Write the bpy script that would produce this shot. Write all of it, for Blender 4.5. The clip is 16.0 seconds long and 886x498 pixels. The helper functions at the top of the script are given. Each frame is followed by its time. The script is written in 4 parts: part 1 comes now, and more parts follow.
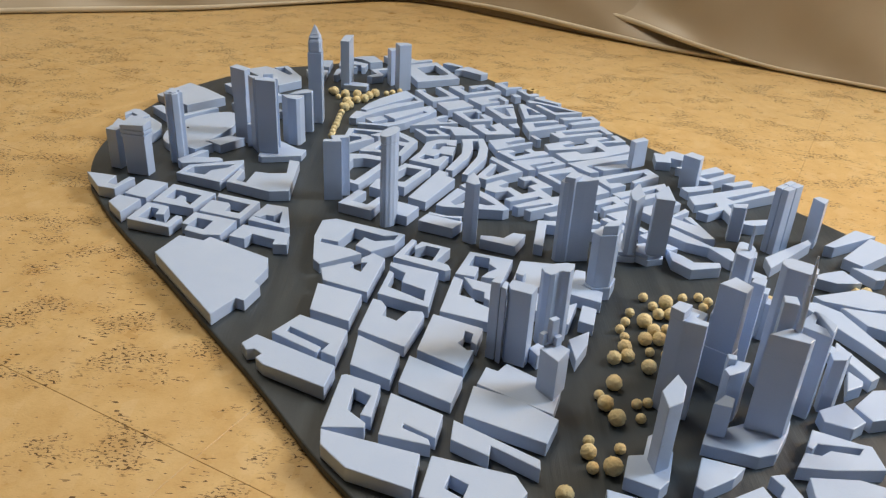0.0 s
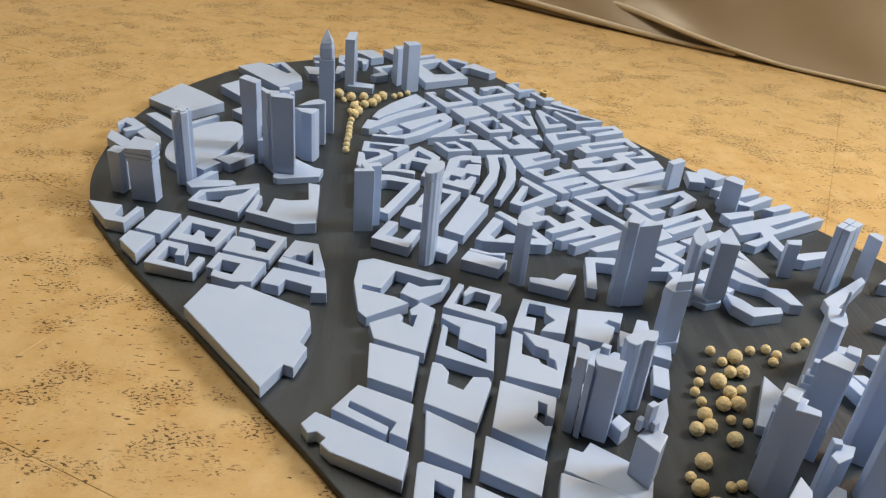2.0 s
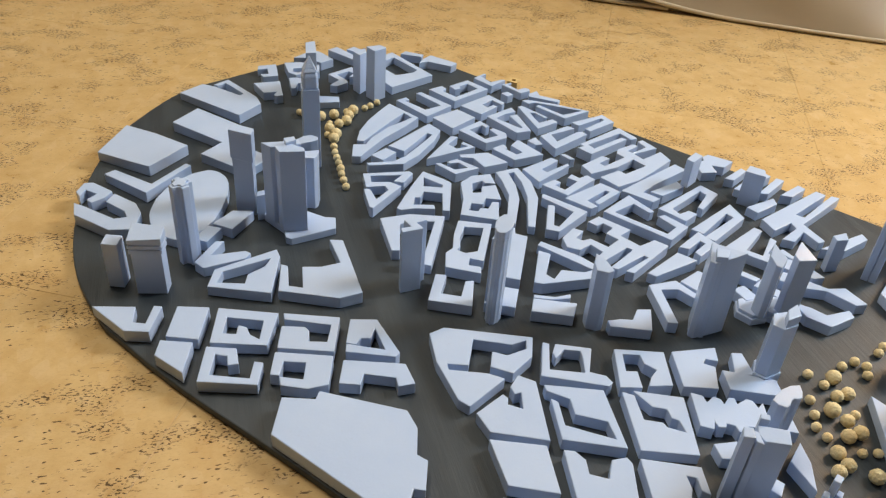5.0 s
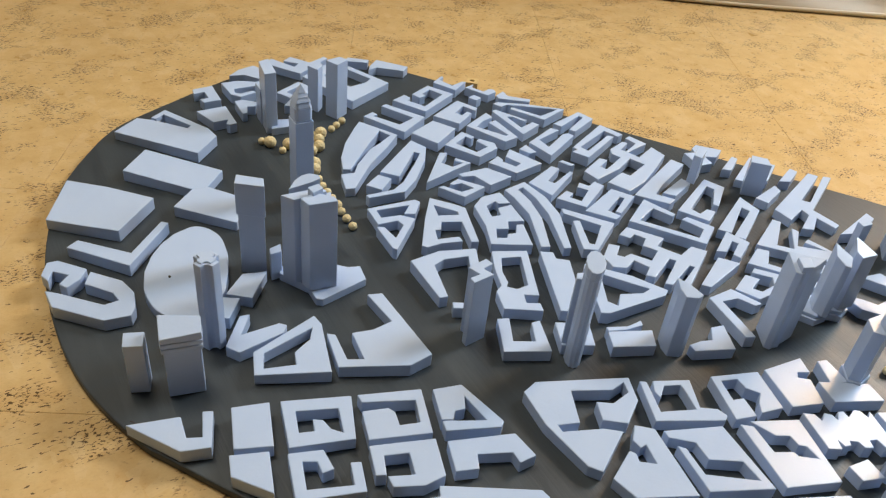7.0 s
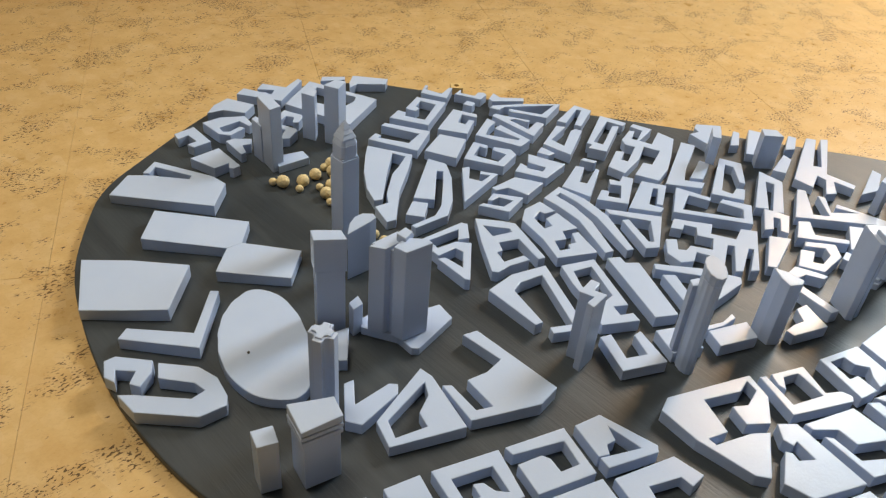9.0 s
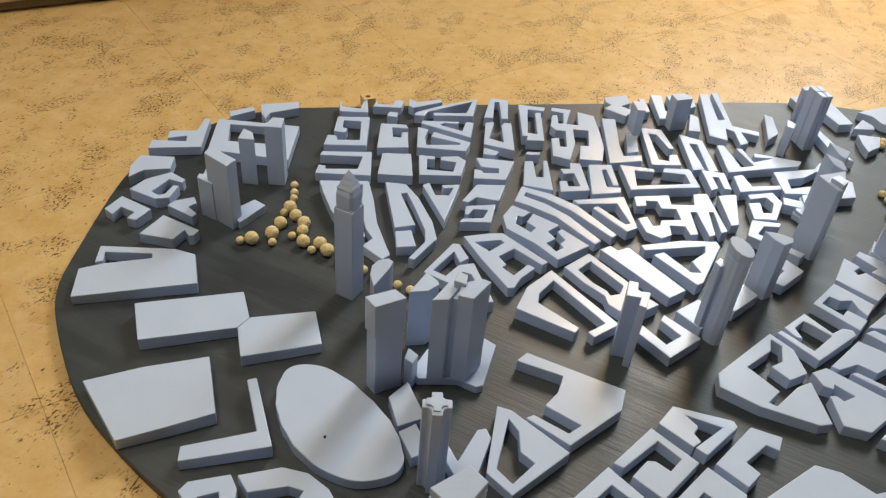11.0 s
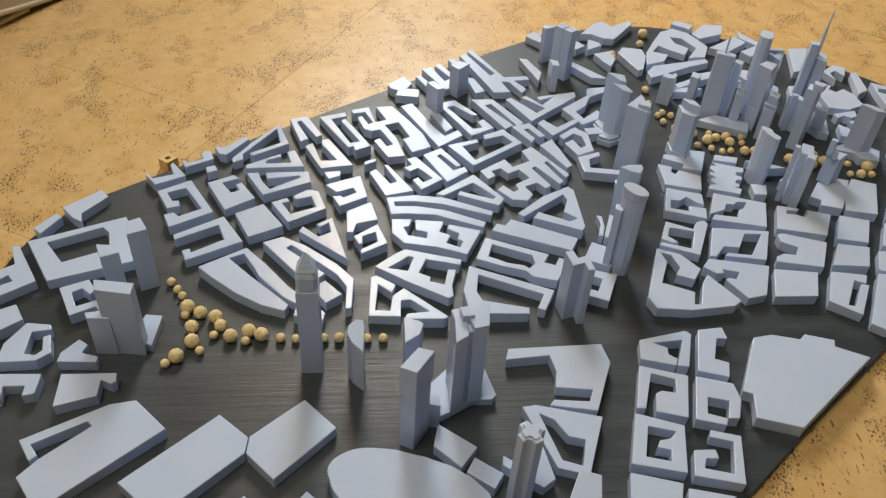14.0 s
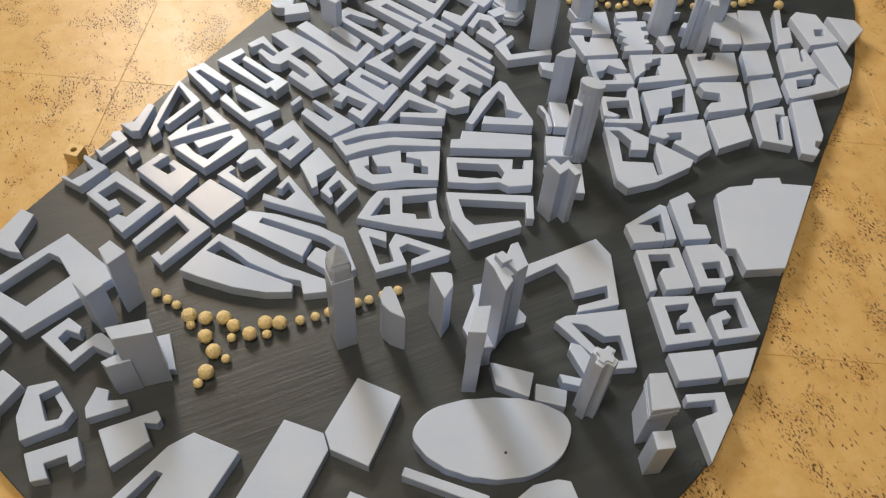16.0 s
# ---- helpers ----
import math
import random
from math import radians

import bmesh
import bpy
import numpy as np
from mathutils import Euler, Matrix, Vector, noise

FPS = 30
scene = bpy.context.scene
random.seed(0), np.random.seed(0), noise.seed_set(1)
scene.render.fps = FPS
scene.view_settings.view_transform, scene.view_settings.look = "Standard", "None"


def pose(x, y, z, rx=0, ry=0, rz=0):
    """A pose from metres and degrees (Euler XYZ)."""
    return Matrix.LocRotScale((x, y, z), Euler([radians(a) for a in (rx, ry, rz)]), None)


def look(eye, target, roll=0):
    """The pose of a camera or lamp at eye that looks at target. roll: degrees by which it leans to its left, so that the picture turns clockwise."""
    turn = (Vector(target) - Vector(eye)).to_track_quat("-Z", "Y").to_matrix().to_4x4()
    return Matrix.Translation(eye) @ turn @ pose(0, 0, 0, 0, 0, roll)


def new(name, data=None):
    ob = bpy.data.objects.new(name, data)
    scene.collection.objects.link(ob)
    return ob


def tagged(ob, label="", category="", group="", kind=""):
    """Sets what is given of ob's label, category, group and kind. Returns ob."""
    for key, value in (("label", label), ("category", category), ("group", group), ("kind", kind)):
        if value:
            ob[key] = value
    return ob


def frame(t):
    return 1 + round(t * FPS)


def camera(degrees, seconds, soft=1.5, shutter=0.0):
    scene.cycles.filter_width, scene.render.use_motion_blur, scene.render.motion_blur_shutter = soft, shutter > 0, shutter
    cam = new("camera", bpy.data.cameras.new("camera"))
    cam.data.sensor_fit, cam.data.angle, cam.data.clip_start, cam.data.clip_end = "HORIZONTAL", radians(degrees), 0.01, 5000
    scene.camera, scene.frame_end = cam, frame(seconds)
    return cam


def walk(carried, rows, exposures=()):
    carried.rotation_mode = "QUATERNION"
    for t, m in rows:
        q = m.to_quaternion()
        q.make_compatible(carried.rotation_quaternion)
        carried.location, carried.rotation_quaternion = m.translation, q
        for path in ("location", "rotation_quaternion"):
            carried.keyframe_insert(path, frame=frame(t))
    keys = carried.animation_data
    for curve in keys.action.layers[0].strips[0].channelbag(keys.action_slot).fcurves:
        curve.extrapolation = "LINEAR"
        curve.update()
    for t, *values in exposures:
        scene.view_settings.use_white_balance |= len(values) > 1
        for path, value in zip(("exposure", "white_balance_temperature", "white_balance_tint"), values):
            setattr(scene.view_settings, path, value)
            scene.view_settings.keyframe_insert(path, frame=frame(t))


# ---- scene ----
cam = camera(56.88, 16.0, soft=1.25)
PATH = [
    (0.0, -0.0000, 0.0000, 0.4143, 61.43, -2.82, 0.89),
    (0.5, -0.0265, 0.0239, 0.4282, 60.28, -3.42, -0.26),
    (1.0, -0.0572, 0.0530, 0.4392, 59.60, -3.90, -1.33),
    (1.5, -0.0824, 0.0782, 0.4485, 58.98, -4.37, -2.05),
    (2.0, -0.1051, 0.0968, 0.4557, 58.38, -4.75, -2.62),
    (2.5, -0.1270, 0.1122, 0.4592, 57.94, -4.81, -3.40),
    (3.0, -0.1524, 0.1340, 0.4681, 57.30, -4.65, -4.70),
    (3.5, -0.1807, 0.1655, 0.4766, 56.34, -4.26, -6.68),
    (4.0, -0.2058, 0.1995, 0.4898, 55.18, -3.77, -9.15),
    (6.5, -0.4173, 0.3677, 0.5148, 53.60, -4.80, -26.32),
    (7.0, -0.4402, 0.4304, 0.4999, 53.08, -5.12, -29.47),
    (7.5, -0.4541, 0.4783, 0.4880, 52.74, -4.74, -32.21),
    (8.0, -0.4835, 0.5149, 0.4871, 52.75, -4.36, -35.35),
    (8.5, -0.5264, 0.5565, 0.4908, 52.77, -4.12, -38.77),
    (9.0, -0.5632, 0.5913, 0.4941, 52.87, -3.86, -42.29),
    (11.5, -0.6708, 0.8354, 0.5314, 50.91, -3.65, -66.66),
    (12.0, -0.6789, 0.8745, 0.5371, 50.53, -3.32, -71.51),
    (12.5, -0.6740, 0.9144, 0.5517, 49.66, -2.94, -76.51),
    (13.0, -0.6842, 0.9713, 0.5593, 49.77, -3.15, -82.84),
    (13.5, -0.6851, 1.0186, 0.5686, 49.74, -3.25, -88.90),
    (14.0, -0.6773, 1.0584, 0.5789, 49.33, -3.12, -94.10),
    (14.5, -0.6607, 1.0967, 0.5958, 47.09, -2.35, -98.46),
    (15.0, -0.6367, 1.1415, 0.6037, 43.46, -2.34, -103.50),
    (15.5, -0.5911, 1.1833, 0.6275, 39.84, -2.84, -108.81),
    (16.0, -0.5611, 1.2177, 0.6431, 38.29, -2.96, -113.84),
]
walk(cam, [(t, pose(*p)) for t, *p in PATH], [(0.0, 0.10, 6650, 11), (4.0, 0.18, 6700, 11), (6.5, 0.15, 6450, 10), (9.0, 0.10, 6900, 10), (12.0, -0.10, 7150, 10), (14.0, -0.18, 7100, 11), (16.0, -0.07, 7800, 13)])


U, V = Vector((0.886, -0.464, 0)).normalized(), Vector((0.464, 0.886, 0)).normalized()   # the room's axes, along the floor tiles


def room(u, v, z=0.0):
    return U * u + V * v + Vector((0, 0, z))


# ---- light ----
world = bpy.data.worlds.new("world")
scene.world = world
world.use_nodes = True
wn = world.node_tree.nodes
sky = wn.new("ShaderNodeTexSky")
sky.sky_type, sky.sun_disc = "NISHITA", False
sky.sun_elevation, sky.sun_rotation = radians(35), radians(200)
wn["Background"].inputs[1].default_value = 0.10
world.node_tree.links.new(sky.outputs[0], wn["Background"].inputs[0])


def area(name, eye, target, sx, sy, watts, colour):
    data = bpy.data.lights.new(name, "AREA")
    data.shape, data.size, data.size_y, data.energy, data.color = "RECTANGLE", sx, sy, watts, colour
    ob = new(name, data)
    ob.matrix_world = look(eye, target)
    return ob


area("window_warm_daylight", room(0.86, 1.88, 1.35), room(0.0, 0.60, 0.0), 0.34, 0.85, 27, (1.0, 0.66, 0.36))
area("window_sky_light", room(1.30, 1.88, 1.60), room(0.0, 0.80, 0.0), 0.34, 1.00, 28, (0.76, 0.90, 1.0))
area("window_far_sky_light", room(1.95, 1.88, 1.70), room(0.0, 0.90, 0.0), 0.36, 1.00, 26, (0.76, 0.90, 1.0))
# overhead fill with no fixture, added to lift the ambient level and balance brightness
area("overhead_fill_light", room(-1.20, 1.15, 2.44), room(-1.10, 1.12, 0.0), 0.9, 0.9, 31, (1.0, 0.92, 0.77))


# ---- materials ----
def material(name, build):
    m = bpy.data.materials.new(name)
    m.use_nodes = True
    n, l = m.node_tree.nodes, m.node_tree.links
    build(n, l, n["Principled BSDF"])
    return m


def tex(n, l, vec, scale, detail=5.0, rough=0.55, kind="ShaderNodeTexNoise"):
    t = n.new(kind)
    t.inputs["Scale"].default_value = scale
    if kind == "ShaderNodeTexNoise":
        t.inputs["Detail"].default_value, t.inputs["Roughness"].default_value = detail, rough
    l.new(vec, t.inputs["Vector"])
    return t.outputs[0]


def ramp(n, l, fac, a, b):
    r = n.new("ShaderNodeMapRange")
    r.inputs["From Min"].default_value, r.inputs["From Max"].default_value = a, b
    l.new(fac, r.inputs["Value"])
    return r.outputs[0]


def mix(n, l, fac, a, b):
    m = n.new("ShaderNodeMix")
    m.data_type = "RGBA"
    for k, v in ((0, fac), (6, a), (7, b)):
        if isinstance(v, (tuple, list)):
            m.inputs[k].default_value = (*v, 1)
        elif isinstance(v, (int, float)):
            m.inputs[k].default_value = v
        else:
            l.new(v, m.inputs[k])
    return m.outputs[2]


def mul(n, l, a, b, op="MULTIPLY"):
    m = n.new("ShaderNodeMath")
    m.operation = op
    for k, v in enumerate((a, b)):
        if isinstance(v, (int, float)):
            m.inputs[k].default_value = v
        else:
            l.new(v, m.inputs[k])
    return m.outputs[0]


def bump(n, l, p, height, strength, distance):
    b = n.new("ShaderNodeBump")
    b.inputs["Strength"].default_value, b.inputs["Distance"].default_value = strength, distance
    l.new(height, b.inputs["Height"])
    l.new(b.outputs[0], p.inputs["Normal"])


def position(n, l, scale=(1, 1, 1), turn=0.0):
    g = n.new("ShaderNodeNewGeometry")
    m = n.new("ShaderNodeMapping")
    m.inputs["Scale"].default_value, m.inputs["Rotation"].default_value = scale, (0, 0, turn)
    l.new(g.outputs["Position"], m.inputs["Vector"])
    return m.outputs[0]


def foam(n, l, p):
    pos = position(n, l)
    big, fine = tex(n, l, pos, 22, 3), tex(n, l, pos, 420, 4)
    layers = tex(n, l, position(n, l, (60, 60, 900)), 1.0, 2)
    col = mix(n, l, ramp(n, l, big, 0.3, 0.7), (0.435, 0.553, 0.775), (0.475, 0.588, 0.795))
    info = n.new("ShaderNodeObjectInfo")
    col = mix(n, l, mul(n, l, info.outputs["Random"], 0.35), col, (0.505, 0.605, 0.785))
    col = mix(n, l, mul(n, l, ramp(n, l, fine, 0.66, 0.74), 0.25), col, (0.40, 0.42, 0.52))
    l.new(col, p.inputs["Base Color"])
    l.new(ramp(n, l, big, -0.6, 4.4), p.inputs["Roughness"])
    p.inputs["Specular IOR Level"].default_value = 0.17
    bump(n, l, p, mul(n, l, mul(n, l, fine, 0.7), layers, "ADD"), 0.22, 0.0006)


def slate(n, l, p):
    brush = tex(n, l, position(n, l, (330, 14, 40), 0.57), 1.0, 4, 0.6)
    sweep = tex(n, l, position(n, l, (60, 9, 20), 0.75), 1.0, 3, 0.6)
    wide, fine = tex(n, l, position(n, l), 6, 4), tex(n, l, position(n, l), 300, 4)
    col = mix(n, l, ramp(n, l, wide, 0.3, 0.7), (0.023, 0.032, 0.041), (0.041, 0.053, 0.065))
    col = mix(n, l, mul(n, l, ramp(n, l, sweep, 0.45, 0.75), 0.35), col, (0.075, 0.092, 0.102))
    l.new(col, p.inputs["Base Color"])
    l.new(ramp(n, l, mul(n, l, sweep, mul(n, l, wide, 0.5), "ADD"), -0.55, 2.3), p.inputs["Roughness"])
    p.inputs["Specular IOR Level"].default_value = 0.42
    bump(n, l, p, mul(n, l, mul(n, l, brush, mul(n, l, sweep, 0.6), "ADD"), mul(n, l, fine, 0.2), "ADD"), 0.55, 0.0007)


def cork(n, l, p):
    pos = position(n, l)
    info = n.new("ShaderNodeObjectInfo")
    cloud, patch = tex(n, l, pos, 5, 4), tex(n, l, pos, 30, 6, 0.65)
    chip = n.new("ShaderNodeTexVoronoi")
    chip.inputs["Scale"].default_value = 90
    l.new(position(n, l, (1, 0.6, 1), 0.7), chip.inputs["Vector"])
    bw = n.new("ShaderNodeRGBToBW")
    l.new(chip.outputs["Color"], bw.inputs[0])
    grain = tex(n, l, position(n, l, (1, 1.6, 1), 0.5), 260, 4, 0.7)
    col = mix(n, l, ramp(n, l, patch, 0.36, 0.64), (0.55, 0.36, 0.148), (0.645, 0.46, 0.215))
    col = mix(n, l, mul(n, l, ramp(n, l, bw.outputs[0], 0.55, 0.95), 0.35), col, (0.68, 0.53, 0.31))
    col = mix(n, l, mul(n, l, ramp(n, l, grain, 0.5, 0.75), 0.30), col, (0.38, 0.24, 0.10))
    col = mix(n, l, mul(n, l, ramp(n, l, cloud, 0.4, 0.7), 0.22), col, (0.47, 0.31, 0.14))
    col = mix(n, l, mul(n, l, info.outputs["Random"], 0.18), col, (0.54, 0.38, 0.18))
    # clusters of short dark bark flecks in stained patches, lone specks and a few long dashes
    wide = tex(n, l, position(n, l, (1.0, 1.5, 1), 1.1), 15, 3, 0.6)
    group = ramp(n, l, wide, 0.52, 0.585)
    col = mix(n, l, mul(n, l, ramp(n, l, wide, 0.54, 0.72), 0.26), col, (0.32, 0.20, 0.085))
    speck = ramp(n, l, tex(n, l, position(n, l, (1.0, 1.9, 1), 1.1), 250, 2, 0.55), 0.55, 0.59)
    dash = mul(n, l, ramp(n, l, tex(n, l, position(n, l, (1.0, 3.6, 1), 0.9), 95, 2, 0.5), 0.64, 0.675), ramp(n, l, tex(n, l, pos, 9, 2), 0.45, 0.55))
    lone = ramp(n, l, tex(n, l, position(n, l, (1.0, 1.6, 1), 0.3), 110, 2), 0.69, 0.73)
    dark = mul(n, l, mul(n, l, mul(n, l, mul(n, l, group, speck), lone, "MAXIMUM"), dash, "MAXIMUM"), 0.93)
    col = mix(n, l, dark, col, (0.085, 0.048, 0.020))
    l.new(col, p.inputs["Base Color"])
    fine = tex(n, l, pos, 600, 3)
    l.new(ramp(n, l, patch, -0.35, 2.2), p.inputs["Roughness"])
    p.inputs["Specular IOR Level"].default_value = 0.22
    bump(n, l, p, mul(n, l, mul(n, l, fine, 0.5), mul(n, l, dark, -1.0), "ADD"), 0.4, 0.0008)


def plain(colour, rough, var=0.06, scale=40.0, strength=0.1):
    def build(n, l, p):
        a = tex(n, l, position(n, l), scale, 6)
        l.new(mix(n, l, a, [c * (1 - var) for c in colour], [min(1, c * (1 + var)) for c in colour]), p.inputs["Base Color"])
        p.inputs["Roughness"].default_value = rough
        bump(n, l, p, a, strength, 0.001)
    return build


def cloth(n, l, p):
    weave = tex(n, l, position(n, l, (1, 1, 1)), 900, 2)
    a = tex(n, l, position(n, l), 4, 4)
    l.new(mix(n, l, a, (0.33, 0.26, 0.17), (0.42, 0.34, 0.235)), p.inputs["Base Color"])
    p.inputs["Sheen Weight"].default_value = 0.25
    p.inputs["Roughness"].default_value = 0.38
    bump(n, l, p, weave, 0.2, 0.0005)


FOAM = material("pale_blue_foam", foam)
SLATE = material("dark_grey_board", slate)
CORK = material("cork", cork)
CURTAIN = material("beige_cloth", cloth)
HEM = material("cream_hem", plain((0.60, 0.52, 0.39), 0.5, 0.08, 30))
PLASTER = material("wall_paint", plain((0.25, 0.235, 0.22), 0.9, 0.04, 5))
WHITE = material("white_paint", plain((0.8, 0.79, 0.76), 0.5, 0.03, 8))
BEAD = material("foam_ball", plain((0.72, 0.60, 0.34), 0.85, 0.30, 420, 1.0))
WOOD = material("pale_wood", plain((0.62, 0.45, 0.2), 0.5, 0.15, 120))
# near black for pen strokes and specks, and painted shade in the chip's hole
DARK = material("dark_marks_and_hole_shade", plain((0.03, 0.02, 0.015), 0.7, 0.1, 50))


# ---- helpers ----
def mesh(name, bm, mat, parent=None, label=""):
    me = bpy.data.meshes.new(name)
    bmesh.ops.recalc_face_normals(bm, faces=bm.faces)
    bm.to_mesh(me)
    bm.free()
    me.materials.append(mat)
    ob = new(name, me)
    ob.parent = parent
    if label:
        ob["label"] = label
    return ob


def prism(bm, ring, z0, z1, holes=(), top=None, tilt=None):
    """An upright solid over a plan; top: another ring for the upper end; tilt: (dz/dx, dz/dy) of its roof about the plan's middle."""
    from mathutils.geometry import tessellate_polygon
    rings, tops = [ring, *holes], [top or ring, *holes]
    cx, cy = sum(p[0] for p in ring) / len(ring), sum(p[1] for p in ring) / len(ring)
    tx, ty = tilt or (0, 0)
    lo = [[bm.verts.new((x, y, z0)) for x, y in r] for r in rings]
    hi = [[bm.verts.new((x, y, z1 + tx * (x - cx) + ty * (y - cy))) for x, y in r] for r in tops]
    for a, b in zip(lo, hi):
        for i in range(len(a)):
            j = (i + 1) % len(a)
            bm.faces.new((a[i], a[j], b[j], b[i]))
    for loops in (lo, hi):
        flat = [v for r in loops for v in r]
        if len(loops) == 1:
            bm.faces.new(flat)
        else:
            for tri in tessellate_polygon([[v.co for v in r] for r in loops]):
                bm.faces.new([flat[k] for k in tri])
    return bm


def slab(bm, corner, a, b, c):
    """A box from one corner along three edges."""
    v = [bm.verts.new(corner + a * i + b * j + c * k) for k in (0, 1) for j in (0, 1) for i in (0, 1)]
    for f in ((0, 1, 3, 2), (4, 5, 7, 6), (0, 1, 5, 4), (2, 3, 7, 6), (0, 2, 6, 4), (1, 3, 7, 5)):
        bm.faces.new([v[k] for k in f])
    return bm


def worn(ob, width=0.0006, segments=2):
    mod = ob.modifiers.new("edges", "BEVEL")
    mod.width, mod.segments, mod.limit_method, mod.angle_limit = width, segments, "ANGLE", radians(25)
    return ob


DECK, ROOF = 0.008, 0.0201

# ---- the room ----
UP = Vector((0, 0, 1))
U0, U1, V0, V1, HIGH = -2.6, 2.6, -2.4, 1.92, 2.5
bm = bmesh.new()
slab(bm, room(U0, V0, -0.06), U * (U1 - U0), V * (V1 - V0), UP * 0.0555)
floor = tagged(mesh("floor", bm, CORK), "warm tan cork tile floor with dark flecks", "floor", kind="structure")
bm = bmesh.new()
slab(bm, room(U0, V0, HIGH), U * (U1 - U0), V * (V1 - V0), UP * 0.05)
tagged(mesh("ceiling", bm, PLASTER), "plain greyish beige ceiling", "ceiling", kind="structure")
for name, at, a, b in (("wall_west", (U0 - 0.1, V0), U * 0.1, V * (V1 - V0)), ("wall_east", (U1, V0), U * 0.1, V * (V1 - V0)), ("wall_south", (U0, V0 - 0.1), U * (U1 - U0), V * 0.1)):
    bm = bmesh.new()
    slab(bm, room(*at), a, b, UP * HIGH)
    tagged(mesh(name, bm, PLASTER), "plain greyish beige wall", "wall", kind="structure")


def holed_wall(name, number, base, along_wall, outward, start, end, gap):
    """A wall with one framed window; gap: its two ends along the wall and its two heights."""
    w0, w1, z0, z1 = gap
    bm = bmesh.new()
    slab(bm, base + along_wall * start, along_wall * (w0 - start), outward * 0.12, UP * HIGH)
    slab(bm, base + along_wall * w1, along_wall * (end - w1), outward * 0.12, UP * HIGH)
    slab(bm, base + along_wall * w0, along_wall * (w1 - w0), outward * 0.12, UP * z0)
    slab(bm, base + along_wall * w0 + UP * z1, along_wall * (w1 - w0), outward * 0.12, UP * (HIGH - z1))
    tagged(mesh(name, bm, PLASTER), "plain greyish beige wall with a window", "wall", kind="structure")
    window = tagged(new("window_%d" % number), "white framed window letting in daylight", "window", kind="structure")
    for part, w, z, dw, dz in (("frame_side", w0, z0, 0.05, z1 - z0), ("frame_side", w1 - 0.05, z0, 0.05, z1 - z0), ("mullion", (w0 + w1) / 2 - 0.03, z0 + 0.05, 0.06, z1 - z0 - 0.1),
                               ("frame_sill", w0 + 0.05, z0, w1 - w0 - 0.1, 0.05), ("frame_head", w0 + 0.05, z1 - 0.05, w1 - w0 - 0.1, 0.05)):
        bm = bmesh.new()
        slab(bm, base + along_wall * w + outward * 0.04 + UP * z, along_wall * dw, outward * 0.05, UP * dz)
        worn(mesh(part, bm, WHITE, window), 0.004)


holed_wall("wall_north", 1, V * V1, U, V, U0, U1, (0.62, 2.26, 0.85, 2.30))

# ---- the curtain sheet along the wall: a hanging cloth that gathers on the floor ----
# the last stretch is unseen, added to block warm window light from the north
FOOT = [(-0.986, 1.598), (-0.889, 1.651), (-0.527, 1.764), (-0.288, 1.892), (-0.122, 1.970), (-0.018, 1.940), (0.110, 1.850), (0.253, 1.751), (0.361, 1.685), (0.443, 1.635), (0.590, 1.555), (0.693, 1.490), (0.803, 1.425), (1.076, 1.285), (1.197, 1.22), (1.33, 1.15)]


def along(points, step):
    out = []
    for (x0, y0), (x1, y1) in zip(points, points[1:]):
        k = max(1, round(math.hypot(x1 - x0, y1 - y0) / step))
        out += [(x0 + (x1 - x0) * i / k, y0 + (y1 - y0) * i / k) for i in range(k)]
    out.append(points[-1])
    for _ in range(5):
        out = [out[0], *[((a[0] + 2 * b[0] + c[0]) / 4, (a[1] + 2 * b[1] + c[1]) / 4) for a, b, c in zip(out, out[1:], out[2:])], out[-1]]
    return out


foot = along(FOOT, 0.02)
curtain = new("curtain")
tagged(curtain, "long beige cloth curtain trailing on the cork floor", "curtain")


def swing(x, keys):
    """A height that glides between keys of (x, z)."""
    for (a, za), (b, zb) in zip(keys, keys[1:]):
        if x <= b:
            q = max(0.0, (x - a) / (b - a))
            return za + (zb - za) * q * q * (3 - 2 * q)
    return keys[-1][1]


